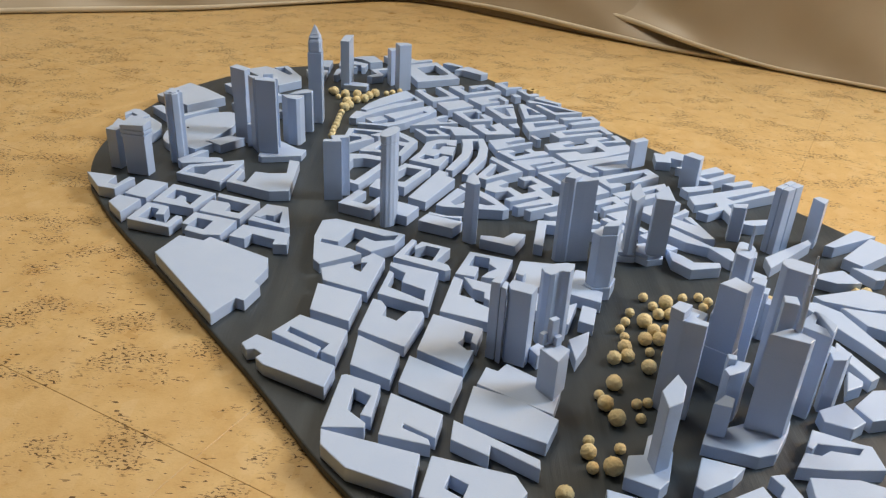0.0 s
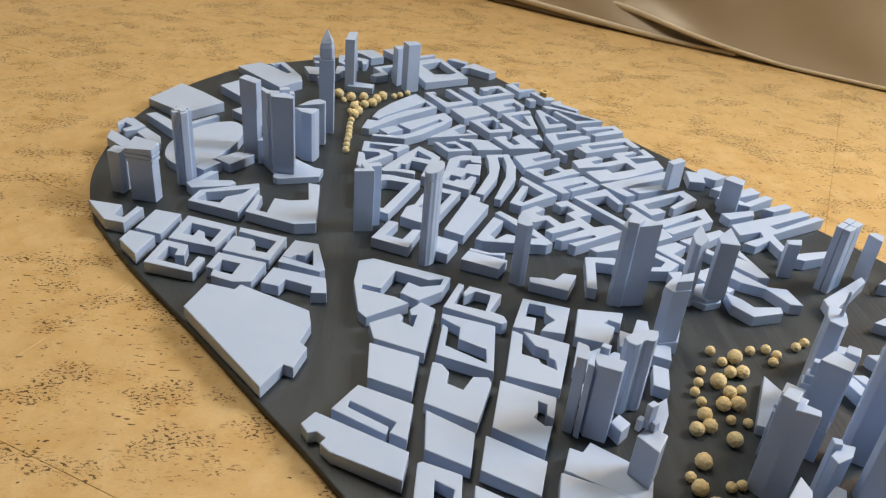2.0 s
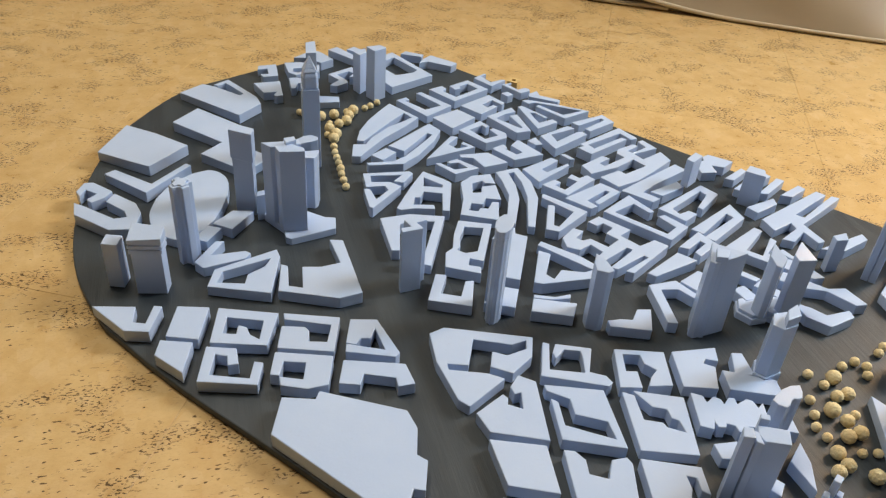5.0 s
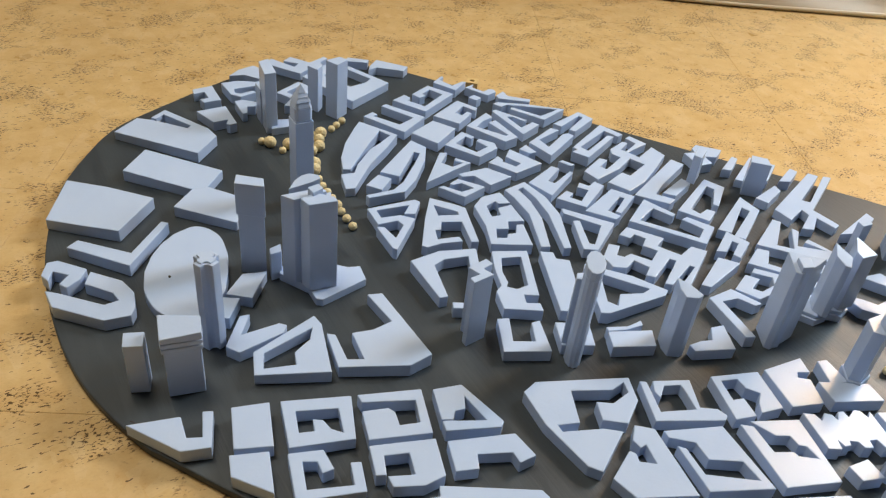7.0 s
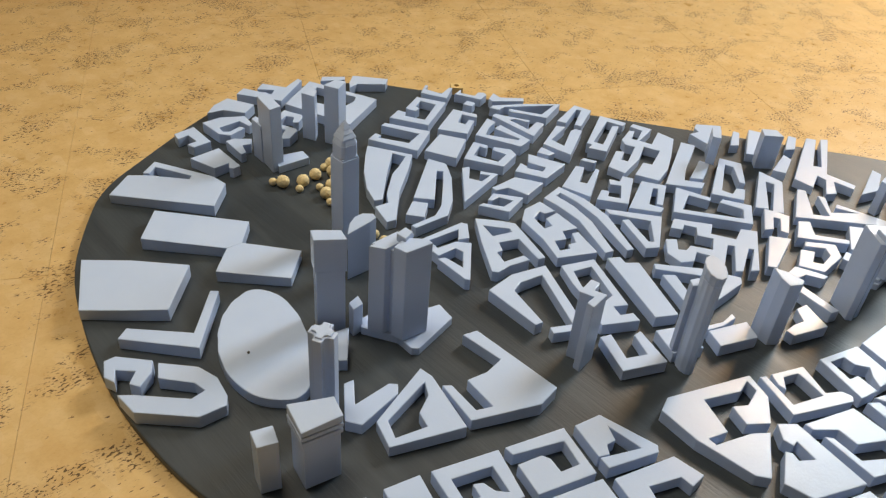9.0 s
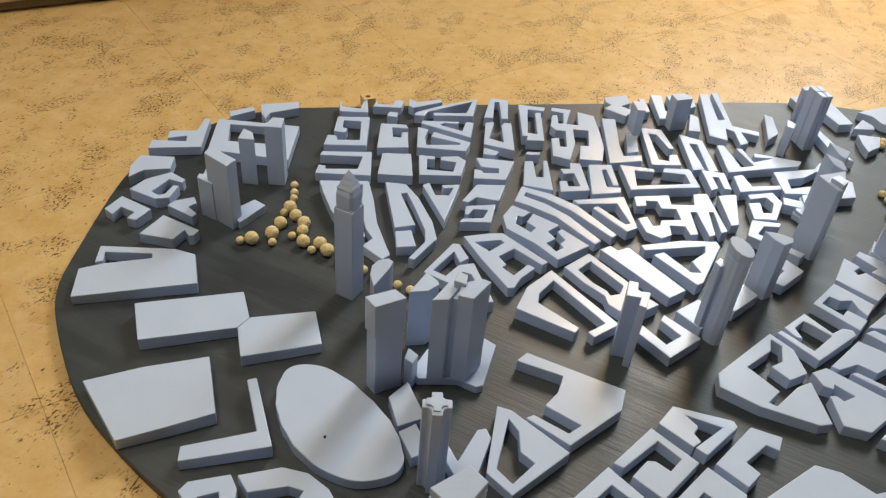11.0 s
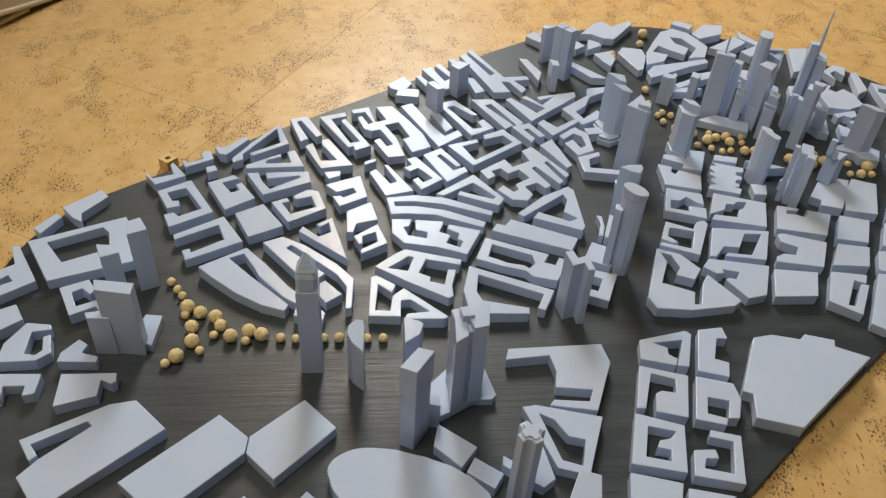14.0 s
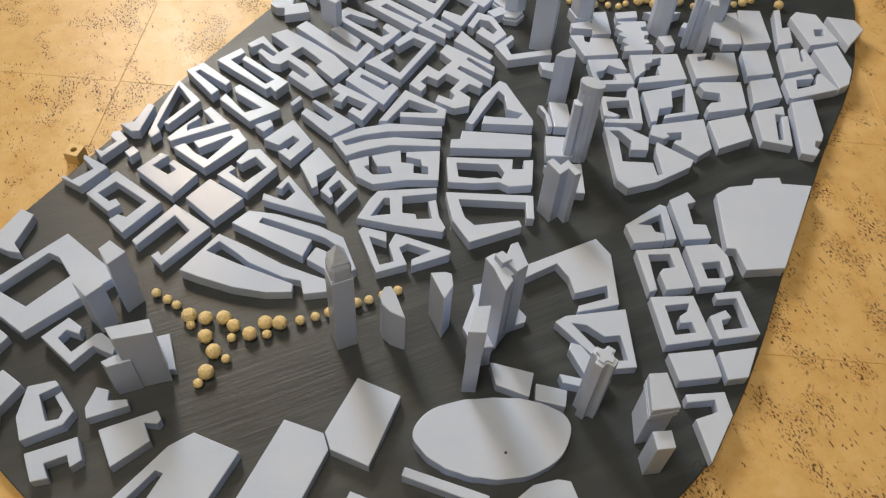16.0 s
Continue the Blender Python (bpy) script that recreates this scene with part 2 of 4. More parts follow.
def drape(x0, x1, keys, set_back, lean, phase, hem=True):
    """One hanging length of cloth over the foot line, its lower edge lifted by keys, with slanting soft folds and a rolled hem."""
    bm, rows, edge = bmesh.new(), [], []
    for i, (x, y) in enumerate(foot):
        if not x0 <= x <= x1:
            continue
        a, b = foot[max(0, i - 1)], foot[min(len(foot) - 1, i + 1)]
        d = Vector((b[0] - a[0], b[1] - a[1], 0)).normalized()
        out = Vector((-d.y, d.x, 0))
        t, low, back, row = i * 0.02, swing(x, keys), swing(x, set_back), []
        for k in range(15):
            h = (k / 14) ** 2.2 * 2.15
            w = min(1.0, h / 0.09)
            fold = 0.030 * math.sin(t * 8 + h * 13 + phase) * w + 0.016 * math.sin(t * 19 + h * 24 + 1.3 + phase) * w + 0.004 * math.sin(t * 51 - h * 9) * w
            row.append(bm.verts.new(Vector((x, y, low + h)) + out * (back + lean * (1 - math.exp(-h * 9)) + fold)))
        rows.append(row)
        edge.append((row[0].co.copy(), out))
    for r0, r1 in zip(rows, rows[1:]):
        for k in range(14):
            bm.faces.new((r0[k], r1[k], r1[k + 1], r0[k + 1])).smooth = True
    sheet = mesh("cloth", bm, CURTAIN, curtain)
    mod = sheet.modifiers.new("thick", "SOLIDIFY")
    mod.thickness = 0.002
    mod = sheet.modifiers.new("smooth", "SUBSURF")
    mod.levels = mod.render_levels = 1
    if not hem:
        return
    bm, rings = bmesh.new(), []
    for i, (c, out) in enumerate(edge):
        r = 0.0046 + 0.0012 * math.sin(i * 0.11 + phase)
        rings.append([bm.verts.new(c + UP * 0.001 + out * (r * 0.8 * math.cos(q)) + UP * (r * math.sin(q))) for q in [2 * math.pi * k / 8 for k in range(8)]])
    for r0, r1 in zip(rings, rings[1:]):
        for k in range(8):
            bm.faces.new((r0[k], r1[k], r1[(k + 1) % 8], r0[(k + 1) % 8])).smooth = True
    mesh("hem", bm, HEM, curtain, "rolled cream hem")


drape(-1.0, 0.56, [(-1.0, 0.006), (-0.30, 0.006), (0.12, 0.020), (0.48, 0.005), (0.6, 0.005)], [(-1.0, 0.004), (0.6, 0.004)], 0.10, 0.0)
drape(0.30, 1.40, [(0.30, 0.046), (0.66, 0.005), (1.40, 0.005)], [(0.30, 0.032), (0.50, -0.003), (1.40, -0.006)], 0.11, 1.9)
drape(-0.28, 0.70, [(-0.28, 0.0015), (0.70, 0.0015)], [(-0.28, 0.010), (0.70, 0.010)], 0.12, 0.7, hem=False)

# ---- the board ----
OUTLINE = [(-56, 402), (-137, 516), (-191, 583), (-261, 674), (-343, 772), (-394, 848), (-399, 854), (-417, 898), (-431, 946), (-437, 1005), (-435, 1077), (-423, 1145), (-401, 1221), (-362, 1284), (-321, 1337), (-261, 1368), (-173, 1412), (-125, 1428), (-18, 1424), (60, 1382), (108, 1317), (161, 1250), (231, 1155), (283, 1084), (373, 962), (486, 806), (521, 708), (535, 649), (529, 579), (491, 485), (437, 395), (380, 316), (313, 270), (233, 249), (153, 254), (82, 280), (24, 329)]
ring = [(x / 1000, y / 1000) for x, y in OUTLINE]
for _ in range(2):
    ring = [q for a, b in zip(ring, ring[1:] + ring[:1]) for q in ((a[0] * 0.75 + b[0] * 0.25, a[1] * 0.75 + b[1] * 0.25), (a[0] * 0.25 + b[0] * 0.75, a[1] * 0.25 + b[1] * 0.75))]
bm = bmesh.new()
prism(bm, ring, 0.0, DECK)
board = tagged(worn(mesh("base_board", bm, SLATE), 0.0012), "dark grey brush-painted board lying on the cork floor", "base board")
for x, y, dx, dy in ((-404, 885, 3, -4), (-401, 881, 1, -5), (-400, 876, -6, 2), (-406, 878, -1, -5), (-407, 873, 5, -2), (-402, 871, -3, -4)):
    bm = bmesh.new()
    slab(bm, Vector((x, y, 7.7)) / 1000, Vector((dx, dy, 0)) / 1000, Vector((-dy, dx, 0)).normalized() * 0.0007, Vector((0, 0, 0.0006)))
    mesh("pen_mark", bm, DARK, board, "short black pen stroke")



def wobble(x, y, k):
    """The small unevenness of hand-cut foam, in millimetres."""
    return 0.35 * math.sin(x * 0.31 + y * 0.17 + k)


def rounded(plan):
    """Cut the corners of a plan twice, for round forms."""
    for _ in range(2):
        plan = [q for a, b in zip(plan, plan[1:] + plan[:1]) for q in ((a[0] * 0.75 + b[0] * 0.25, a[1] * 0.75 + b[1] * 0.25), (a[0] * 0.25 + b[0] * 0.75, a[1] * 0.25 + b[1] * 0.75))]
    return plan


def block(*plan, top=ROOF, hole=None, label="pale blue foam block with an open court"):
    bm = bmesh.new()
    h = top + 0.0004 * math.sin(plan[0][0] * 0.7 + plan[0][1] * 0.3)
    ring = [((x + wobble(x, y, 0)) / 1000, (y + wobble(x, y, 2)) / 1000) for x, y in plan]
    holes = [[(x / 1000, y / 1000) for x, y in hole]] if hole else []
    k = plan[0][0] * 0.37 + plan[0][1] * 0.73
    prism(bm, ring, DECK, h, holes, tilt=(0.023 * math.sin(k), 0.023 * math.sin(k * 1.7 + 1)))
    return tagged(worn(mesh("city_block", bm, FOAM), 0.0008), label, "city block", "foam blocks on the board")


def tower(label, *parts):
    """Parts: name, lower and upper end in millimetres, plan, and the slope of the roof."""
    x0, y0 = parts[0][3][0]
    root = tagged(new("tower"), label, "tower", "foam towers on the board")
    root.location = (x0 / 1000, y0 / 1000, DECK)
    for name, z0, z1, plan, *more in parts:
        bm = bmesh.new()
        tilt = more[0] if more else None
        top = more[1] if len(more) > 1 else None
        prism(bm, [((x - x0) / 1000, (y - y0) / 1000) for x, y in plan], z0 / 1000 - DECK, z1 / 1000 - DECK, tilt=tilt, top=[((x - x0) / 1000, (y - y0) / 1000) for x, y in top] if top else None)
        worn(mesh(name, bm, FOAM, root), 0.0007)
    return root


def about(cx, cy, r, n=8, turn=0.0, ry=None):
    return [(cx + r * math.cos(2 * math.pi * k / n + turn), cy + (ry or r) * math.sin(2 * math.pi * k / n + turn)) for k in range(n)]


def shrunk(plan, k):
    cx, cy = sum(p[0] for p in plan) / len(plan), sum(p[1] for p in plan) / len(plan)
    return [(cx + (x - cx) * k, cy + (y - cy) * k) for x, y in plan]


# ---- city blocks, plans in millimetres ----
block((128, 1285), (100, 1266), (83, 1297), (104, 1312), (107, 1309), (96, 1302), (104, 1280), (123, 1287))
block((73, 1293), (93, 1259), (34, 1226), (9, 1269), (30, 1278), (34, 1268), (27, 1262), (40, 1240), (78, 1262), (69, 1281), (54, 1273), (55, 1266), (45, 1264), (41, 1277))
block((-4, 1262), (26, 1214), (-15, 1190), (-44, 1244), (-29, 1250), (-26, 1242), (-32, 1240), (-12, 1209), (12, 1218), (-12, 1260))
block((88, 1240), (102, 1212), (95, 1206), (87, 1224), (69, 1212), (73, 1203), (84, 1208), (88, 1202), (59, 1184), (39, 1215))
block((47, 1174), (9, 1150), (-8, 1185), (31, 1203), label="large plain pale blue foam hall")
block((51, 1166), (59, 1149), (53, 1146), (50, 1154), (30, 1144), (42, 1117), (61, 1123), (56, 1140), (62, 1143), (74, 1127), (71, 1115), (40, 1105), (16, 1145))
block((13, 1115), (24, 1098), (-44, 1081), (2, 1133), (10, 1129), (-7, 1112), (0, 1099), (15, 1102), (8, 1111))
block((-17, 1169), (-7, 1149), (-22, 1125), (-51, 1091), (-74, 1074), (-116, 1076), (-117, 1082), (-85, 1081), (-68, 1091), (-36, 1123), (-21, 1139), (-26, 1144), (-66, 1103), (-83, 1118))
block((-86, 1115), (-76, 1102), (-96, 1085), (-108, 1101), label="plain solid pale blue foam block")
block((-57, 1229), (-27, 1184), (-52, 1162), (-84, 1138), (-108, 1113), (-120, 1100), (-131, 1103), (-124, 1131), (-109, 1128), (-99, 1142), (-71, 1167), (-56, 1174), (-37, 1186), (-44, 1200), (-69, 1177), (-110, 1136), (-118, 1139), (-110, 1162), (-93, 1189), (-71, 1215), label="pale blue foam block cut into many wings")
block((108, 1111), (111, 1091), (101, 1092), (95, 1105), label="small plain pale blue foam block")
block((83, 1108), (103, 1068), (62, 1060), (43, 1091), (61, 1099), (63, 1090), (59, 1088), (69, 1073), (78, 1076), (69, 1095))
block((52, 1056), (19, 1049), (13, 1072), (-2, 1075), (-3, 1082), (35, 1083), label="plain solid pale blue foam block")
block((13, 1049), (-20, 1039), (-37, 1067), (-30, 1068), (-17, 1050), (-1, 1052), (-8, 1066), (-19, 1065), (-21, 1069), (-7, 1075))
block((58, 1039), (63, 1007), (59, 973), (36, 920), (28, 923), (48, 977), (52, 1008), (50, 1031), (43, 1029), (43, 1005), (37, 975), (17, 930), (8, 934), (28, 985), (30, 1017), (28, 1035))
block((22, 1034), (21, 1012), (9, 1015), (8, 1021), (-6, 1017), (-11, 998), (-1, 996), (3, 1009), (20, 1009), (16, 977), (0, 983), (-7, 971), (-19, 977), (-26, 963), (-17, 959), (-13, 965), (-4, 962), (5, 975), (12, 972), (0, 938), (-38, 956), (-26, 987), (-18, 1022), (-1, 1034), label="pale blue foam block cut into many wings")
block((-55, 1053), (-37, 1032), (-30, 1021), (-48, 963), (-56, 966), (-46, 1000), (-66, 1008), (-73, 997), (-79, 998), (-84, 984), (-62, 979), (-63, 970), (-85, 976), (-100, 976), (-104, 981), (-78, 1021), hole=[(-43, 1013), (-63, 1020), (-58, 1039), (-41, 1018)], label="pale blue foam block round a closed court")
block((-71, 1057), (-68, 1051), (-83, 1032), (-95, 1037), (-82, 1050), (-118, 1053), (-120, 1039), (-99, 1036), (-88, 1025), (-130, 983), (-133, 987), (-132, 1026), (-124, 1023), (-122, 1001), (-105, 1019), (-106, 1028), (-128, 1029), (-126, 1060))
block((12, 920), (9, 910), (20, 903), (-13, 833), (-34, 844), (0, 926), label="plain solid pale blue foam block")
block((-9, 934), (-39, 870), (-52, 877), (-56, 866), (-45, 860), (-48, 850), (-80, 868), (-73, 892), (-64, 898), (-56, 922), (-43, 948), hole=[(-21, 928), (-40, 888), (-53, 887), (-60, 894), (-55, 899), (-51, 915), (-40, 934)], label="pale blue foam block round a closed court")
block((-56, 956), (-93, 873), (-122, 887), (-119, 895), (-99, 885), (-70, 948), (-95, 952), (-108, 948), (-118, 903), (-127, 904), (-126, 962), (-93, 966))
block((32, 893), (63, 859), (81, 827), (74, 821), (6, 822), (-2, 826), (23, 877), (33, 869), (15, 837), (20, 828), (33, 841), (55, 833), (66, 835), (25, 887))
block((68, 982), (104, 936), (57, 905), (45, 912), (65, 958), (72, 955), (57, 918), (61, 914), (88, 938), (64, 974))
block((114, 927), (137, 894), (121, 886), (133, 864), (153, 871), (163, 858), (104, 821), (97, 826), (131, 843), (128, 847), (91, 830), (85, 835), (121, 859), (117, 864), (83, 846), (77, 853), (89, 862), (82, 877), (67, 870), (55, 878), (57, 895), (76, 911), (85, 903), (72, 892), (77, 886), (86, 888), (98, 870), (115, 880), (107, 894), (118, 902), (112, 913), (104, 909), (97, 919), label="pale blue foam block cut into many wings")
block((167, 846), (181, 829), (125, 813), (119, 820), label="plain solid pale blue foam block")
block((189, 818), (209, 794), (194, 780), (157, 779), (146, 801), (173, 814), (181, 802), (163, 795), (168, 787), (187, 789), (194, 798), (181, 813))
block((142, 803), (154, 774), (145, 774), (137, 789), (119, 792), (111, 742), (101, 745), (110, 801))
block((167, 962), (181, 924), (174, 922), (165, 943), (135, 930), (173, 880), (189, 890), (180, 914), (189, 915), (204, 888), (172, 867), (122, 934))
block((146, 993), (161, 970), (124, 948), (121, 954), (148, 972), (144, 976), (114, 959), (121, 945), (111, 941), (90, 968))
block((137, 1013), (143, 1002), (95, 972), (74, 999), (94, 1008), (99, 1001), (89, 996), (97, 985), (119, 1000), (111, 1010), (119, 1018), (125, 1008))
block((109, 1058), (115, 1050), (87, 1034), (91, 1027), (123, 1041), (124, 1036), (74, 1007), (64, 1040))
block((129, 1064), (137, 1050), (131, 1049), (123, 1063), label="small plain pale blue foam block")
block((223, 1158), (231, 1136), (187, 1116), (182, 1123), (220, 1143), (217, 1148), (177, 1132), (171, 1142))
block((245, 1081), (254, 1058), (218, 1050), (224, 1036), (255, 1049), (258, 1028), (222, 1006), (194, 991), (165, 982), (152, 1006), (181, 1017), (186, 1008), (219, 1021), (211, 1038), (184, 1024), (144, 1015), (140, 1035), (175, 1052), (182, 1045), (164, 1036), (168, 1029), (201, 1044), (196, 1055), (202, 1064), (227, 1073), (232, 1068), (213, 1058), (217, 1053), (241, 1063), (237, 1078), label="pale blue foam block cut into many wings")
block((257, 1017), (264, 1001), (208, 976), (187, 964), (200, 946), (188, 941), (163, 973))
block((239, 979), (243, 967), (206, 951), (195, 962), label="plain solid pale blue foam block")
block((265, 968), (275, 944), (239, 917), (236, 923), (260, 946), (257, 955), (205, 926), (208, 914), (222, 918), (228, 910), (207, 899), (189, 930))
block((209, 876), (219, 851), (189, 835), (186, 843), (205, 855), (202, 861), (183, 849), (174, 855))
block((134, 1275), (127, 1268), (136, 1252), (146, 1256), (152, 1252), (151, 1245), (135, 1240), (117, 1270))
block((118, 1247), (123, 1237), (113, 1232), (107, 1243), label="small plain pale blue foam block")
block((161, 1243), (159, 1228), (183, 1209), (176, 1203), (142, 1226), (145, 1235), label="plain solid pale blue foam block")
block((209, 1169), (167, 1155), (141, 1196), (147, 1200), (169, 1165), (199, 1172), (145, 1207), (134, 1206), (128, 1217), (136, 1219), (171, 1198))
block((150, 1156), (154, 1147), (121, 1134), (116, 1200), (123, 1202), (146, 1163), (140, 1162), (133, 1178), (126, 1179), (128, 1150))
block((107, 1199), (108, 1186), (90, 1180), (75, 1170), (97, 1137), (101, 1138), (95, 1175), (107, 1177), (109, 1128), (88, 1124), (64, 1176))
block((163, 1135), (170, 1126), (132, 1115), (132, 1096), (167, 1116), (176, 1115), (179, 1107), (122, 1077), (116, 1114))
block((231, 1121), (242, 1089), (232, 1086), (225, 1105), (169, 1081), (172, 1070), (221, 1094), (227, 1088), (162, 1056), (151, 1075), (161, 1077), (158, 1083))
block((313, 1033), (336, 1010), (317, 999), (303, 1006), (301, 990), (281, 992), (285, 1023), (298, 1019), (303, 1028))
block((337, 994), (340, 987), (313, 970), (303, 977), label="plain solid pale blue foam block")
block((357, 984), (364, 970), (327, 953), (335, 944), (368, 965), (375, 958), (338, 935), (312, 943), (303, 954))
block((386, 945), (390, 936), (362, 922), (349, 929), label="plain solid pale blue foam block")
block((398, 927), (405, 917), (343, 888), (349, 881), (410, 914), (417, 908), (339, 869), (344, 836), (334, 833), (330, 856), (309, 841), (298, 849), (326, 864), (327, 874), (299, 865), (298, 888))
block((337, 924), (334, 912), (300, 900), (294, 914), label="plain solid pale blue foam block")
block((395, 840), (394, 828), (352, 814), (326, 822), label="plain solid pale blue foam block")
block((467, 819), (485, 805), (424, 770), (414, 774), label="plain solid pale blue foam block")
block((277, 922), (278, 892), (220, 858), (212, 867), (265, 896), (262, 905), (214, 873), (205, 884))
block((279, 875), (284, 867), (246, 837), (257, 824), (285, 853), (288, 845), (265, 827), (286, 808), (277, 828), (286, 831), (299, 776), (286, 777), (225, 847))
block((255, 802), (291, 760), (309, 757), (314, 730), (302, 731), (287, 757), (265, 767), (249, 784), (233, 777), (254, 754), (245, 749), (233, 756), (218, 781))
block((218, 841), (228, 832), (209, 817), (231, 789), (223, 786), (189, 826), label="plain solid pale blue foam block")
block((206, 782), (211, 760), (195, 760), (192, 779), label="plain solid pale blue foam block")
block((-31, 751), (-40, 728), (-64, 712), (-80, 724), (-73, 742), (-61, 734), (-42, 738), (-39, 749), (-53, 746), (-85, 760), (-98, 729), (-116, 735), (-116, 728), (-85, 717), (-72, 708), (-111, 684), (-118, 693), (-124, 740), (-121, 775), (-106, 780), label="pale blue foam block cut into many wings")
block((-48, 699), (-60, 636), (-103, 655), (-108, 676), (-80, 691), (-77, 686), (-80, 680), (-69, 672), (-65, 690), (-71, 689), (-72, 698), (-61, 709))
block((-64, 632), (-71, 587), (-107, 602), (-107, 648), label="large plain pale blue foam hall")
block((-70, 572), (-75, 534), (-89, 542), (-83, 552), (-119, 575), (-121, 569), (-89, 548), (-91, 539), (-133, 566), (-114, 594))
block((-74, 522), (-79, 494), (-131, 521), (-139, 530), (-135, 535), (-142, 542), (-149, 540), (-155, 550), (-145, 563))
block((-24, 745), (-19, 742), (-30, 711), (-2, 700), (4, 720), (5, 726), (-9, 732), (-20, 723), (-20, 730), (-14, 741), (16, 728), (2, 700), (14, 693), (16, 684), (11, 680), (-41, 705))
block((5, 678), (-3, 615), (-50, 635), (-43, 679), (-38, 674), (-42, 649), (-8, 626), (-7, 644), (-30, 658), (-27, 674), (-43, 688), (-42, 695))
block((-8, 607), (-6, 600), (-21, 554), (-62, 576), (-54, 625), (-45, 622), (-40, 612), (-43, 599), (-30, 592), (-21, 608))
block((-24, 544), (-30, 509), (-63, 525), (-61, 566), label="plain solid pale blue foam block")
block((-36, 502), (-40, 463), (-49, 466), (-43, 488), (-56, 497), (-58, 471), (-44, 457), (-44, 451), (-75, 451), (-68, 514), (-64, 515))
block((-3, 429), (-7, 394), (-53, 411), (-73, 432), (-75, 449), label="large plain pale blue foam hall")
block((35, 723), (78, 709), (66, 670), (45, 674), (52, 683), (61, 690), (54, 700), (55, 710), (40, 715), (34, 695), (44, 692), (39, 673), (20, 678))
block((68, 655), (51, 597), (7, 612), (19, 673), (28, 667), (24, 641), (38, 634), (39, 629), (51, 621), (52, 633), (47, 637), (48, 646), (37, 652), (29, 672))
block((45, 586), (39, 561), (34, 566), (36, 578), (29, 581), (28, 569), (23, 563), (31, 554), (37, 554), (28, 528), (-11, 550), (1, 604))
block((27, 518), (18, 485), (-23, 507), (-16, 541), label="large plain pale blue foam hall")
block((12, 471), (7, 445), (-16, 459), (-17, 455), (2, 444), (4, 437), (-34, 447), (-28, 493))
block((128, 706), (122, 689), (111, 694), (107, 689), (115, 683), (104, 658), (75, 667), (85, 709))
block((160, 657), (155, 637), (112, 655), (118, 678), label="plain solid pale blue foam block")
block((149, 627), (142, 599), (130, 605), (137, 632), label="plain solid pale blue foam block")
block((133, 636), (120, 599), (111, 603), (111, 612), (105, 614), (101, 608), (94, 611), (94, 618), (88, 621), (86, 617), (80, 619), (80, 625), (75, 618), (65, 623), (76, 659), (85, 653), (85, 646), (93, 651), (98, 647), (98, 641), (106, 647), (111, 645), (110, 639), (120, 643), (125, 640), (125, 632), label="pale blue foam block cut into many wings")
block((87, 603), (84, 584), (65, 590), (67, 605), label="plain solid pale blue foam block")
block((98, 471), (86, 444), (27, 471), (35, 507), (71, 491), label="large plain pale blue foam hall")
block((80, 427), (79, 417), (46, 439), (45, 428), (18, 444), (20, 466), label="plain solid pale blue foam block")
block((62, 413), (69, 397), (55, 376), (-3, 388), (5, 427), hole=[(30, 401), (26, 389), (14, 397), (18, 409)], label="pale blue foam block round a closed court")
block((45, 367), (27, 336), (7, 338), (-14, 381), label="plain solid pale blue foam block")
block((-162, 804), (-152, 756), (-157, 752), (-198, 766), (-196, 777), (-164, 763), (-167, 792), (-173, 780), (-182, 781), (-187, 774), (-196, 778), (-186, 809))
block((-150, 743), (-148, 718), (-163, 718), (-162, 728), (-187, 738), (-193, 726), (-210, 732), (-201, 759))
block((-195, 813), (-207, 770), (-254, 784), (-247, 811), (-227, 806), (-224, 800), (-227, 787), (-211, 783), (-204, 804), (-244, 819), (-244, 828))
block((-209, 764), (-218, 731), (-236, 730), (-257, 739), (-256, 749), (-238, 742), (-233, 760), (-251, 766), (-256, 750), (-264, 753), (-257, 779))
block((-248, 830), (-262, 790), (-310, 802), (-300, 846), hole=[(-262, 822), (-268, 799), (-275, 806), (-277, 816), (-284, 820), (-287, 809), (-298, 812), (-293, 832)], label="pale blue foam block round a closed court")
block((-267, 769), (-274, 744), (-322, 757), (-313, 797), (-288, 790), (-287, 771), (-297, 771), (-296, 782), (-306, 786), (-312, 763), (-280, 753), (-275, 772))
block((-307, 849), (-319, 808), (-346, 817), (-335, 856), label="plain solid pale blue foam block")
block((-323, 805), (-333, 769), (-355, 795), (-350, 814), label="plain solid pale blue foam block")
block((-348, 858), (-359, 825), (-380, 831), (-409, 873), (-371, 863), (-373, 842), (-362, 837), (-355, 861))
block((-161, 691), (-158, 672), (-165, 646), (-158, 639), (-167, 612), (-175, 615), (-190, 587), (-270, 687), (-257, 724), (-231, 717), (-227, 726))
block((-171, 931), (-168, 843), (-191, 839), (-245, 862), (-237, 903), (-231, 898), (-234, 867), (-222, 862), (-218, 895), (-200, 891), (-181, 894), (-185, 935))
block((-308, 882), (-300, 907), (-239, 928), (-237, 915), (-251, 859), hole=[(-299, 886), (-293, 902), (-246, 914), (-253, 902), (-270, 893), (-274, 879)], label="pale blue foam block round a closed court")
block((-319, 922), (-297, 952), (-288, 951), (-303, 930), (-269, 930), (-264, 925), (-270, 918), (-311, 911))
block((-289, 974), (-305, 952), (-319, 961), (-302, 982), label="plain solid pale blue foam block")
block((-254, 1002), (-279, 971), (-298, 985), (-276, 1007), label="plain solid pale blue foam block")
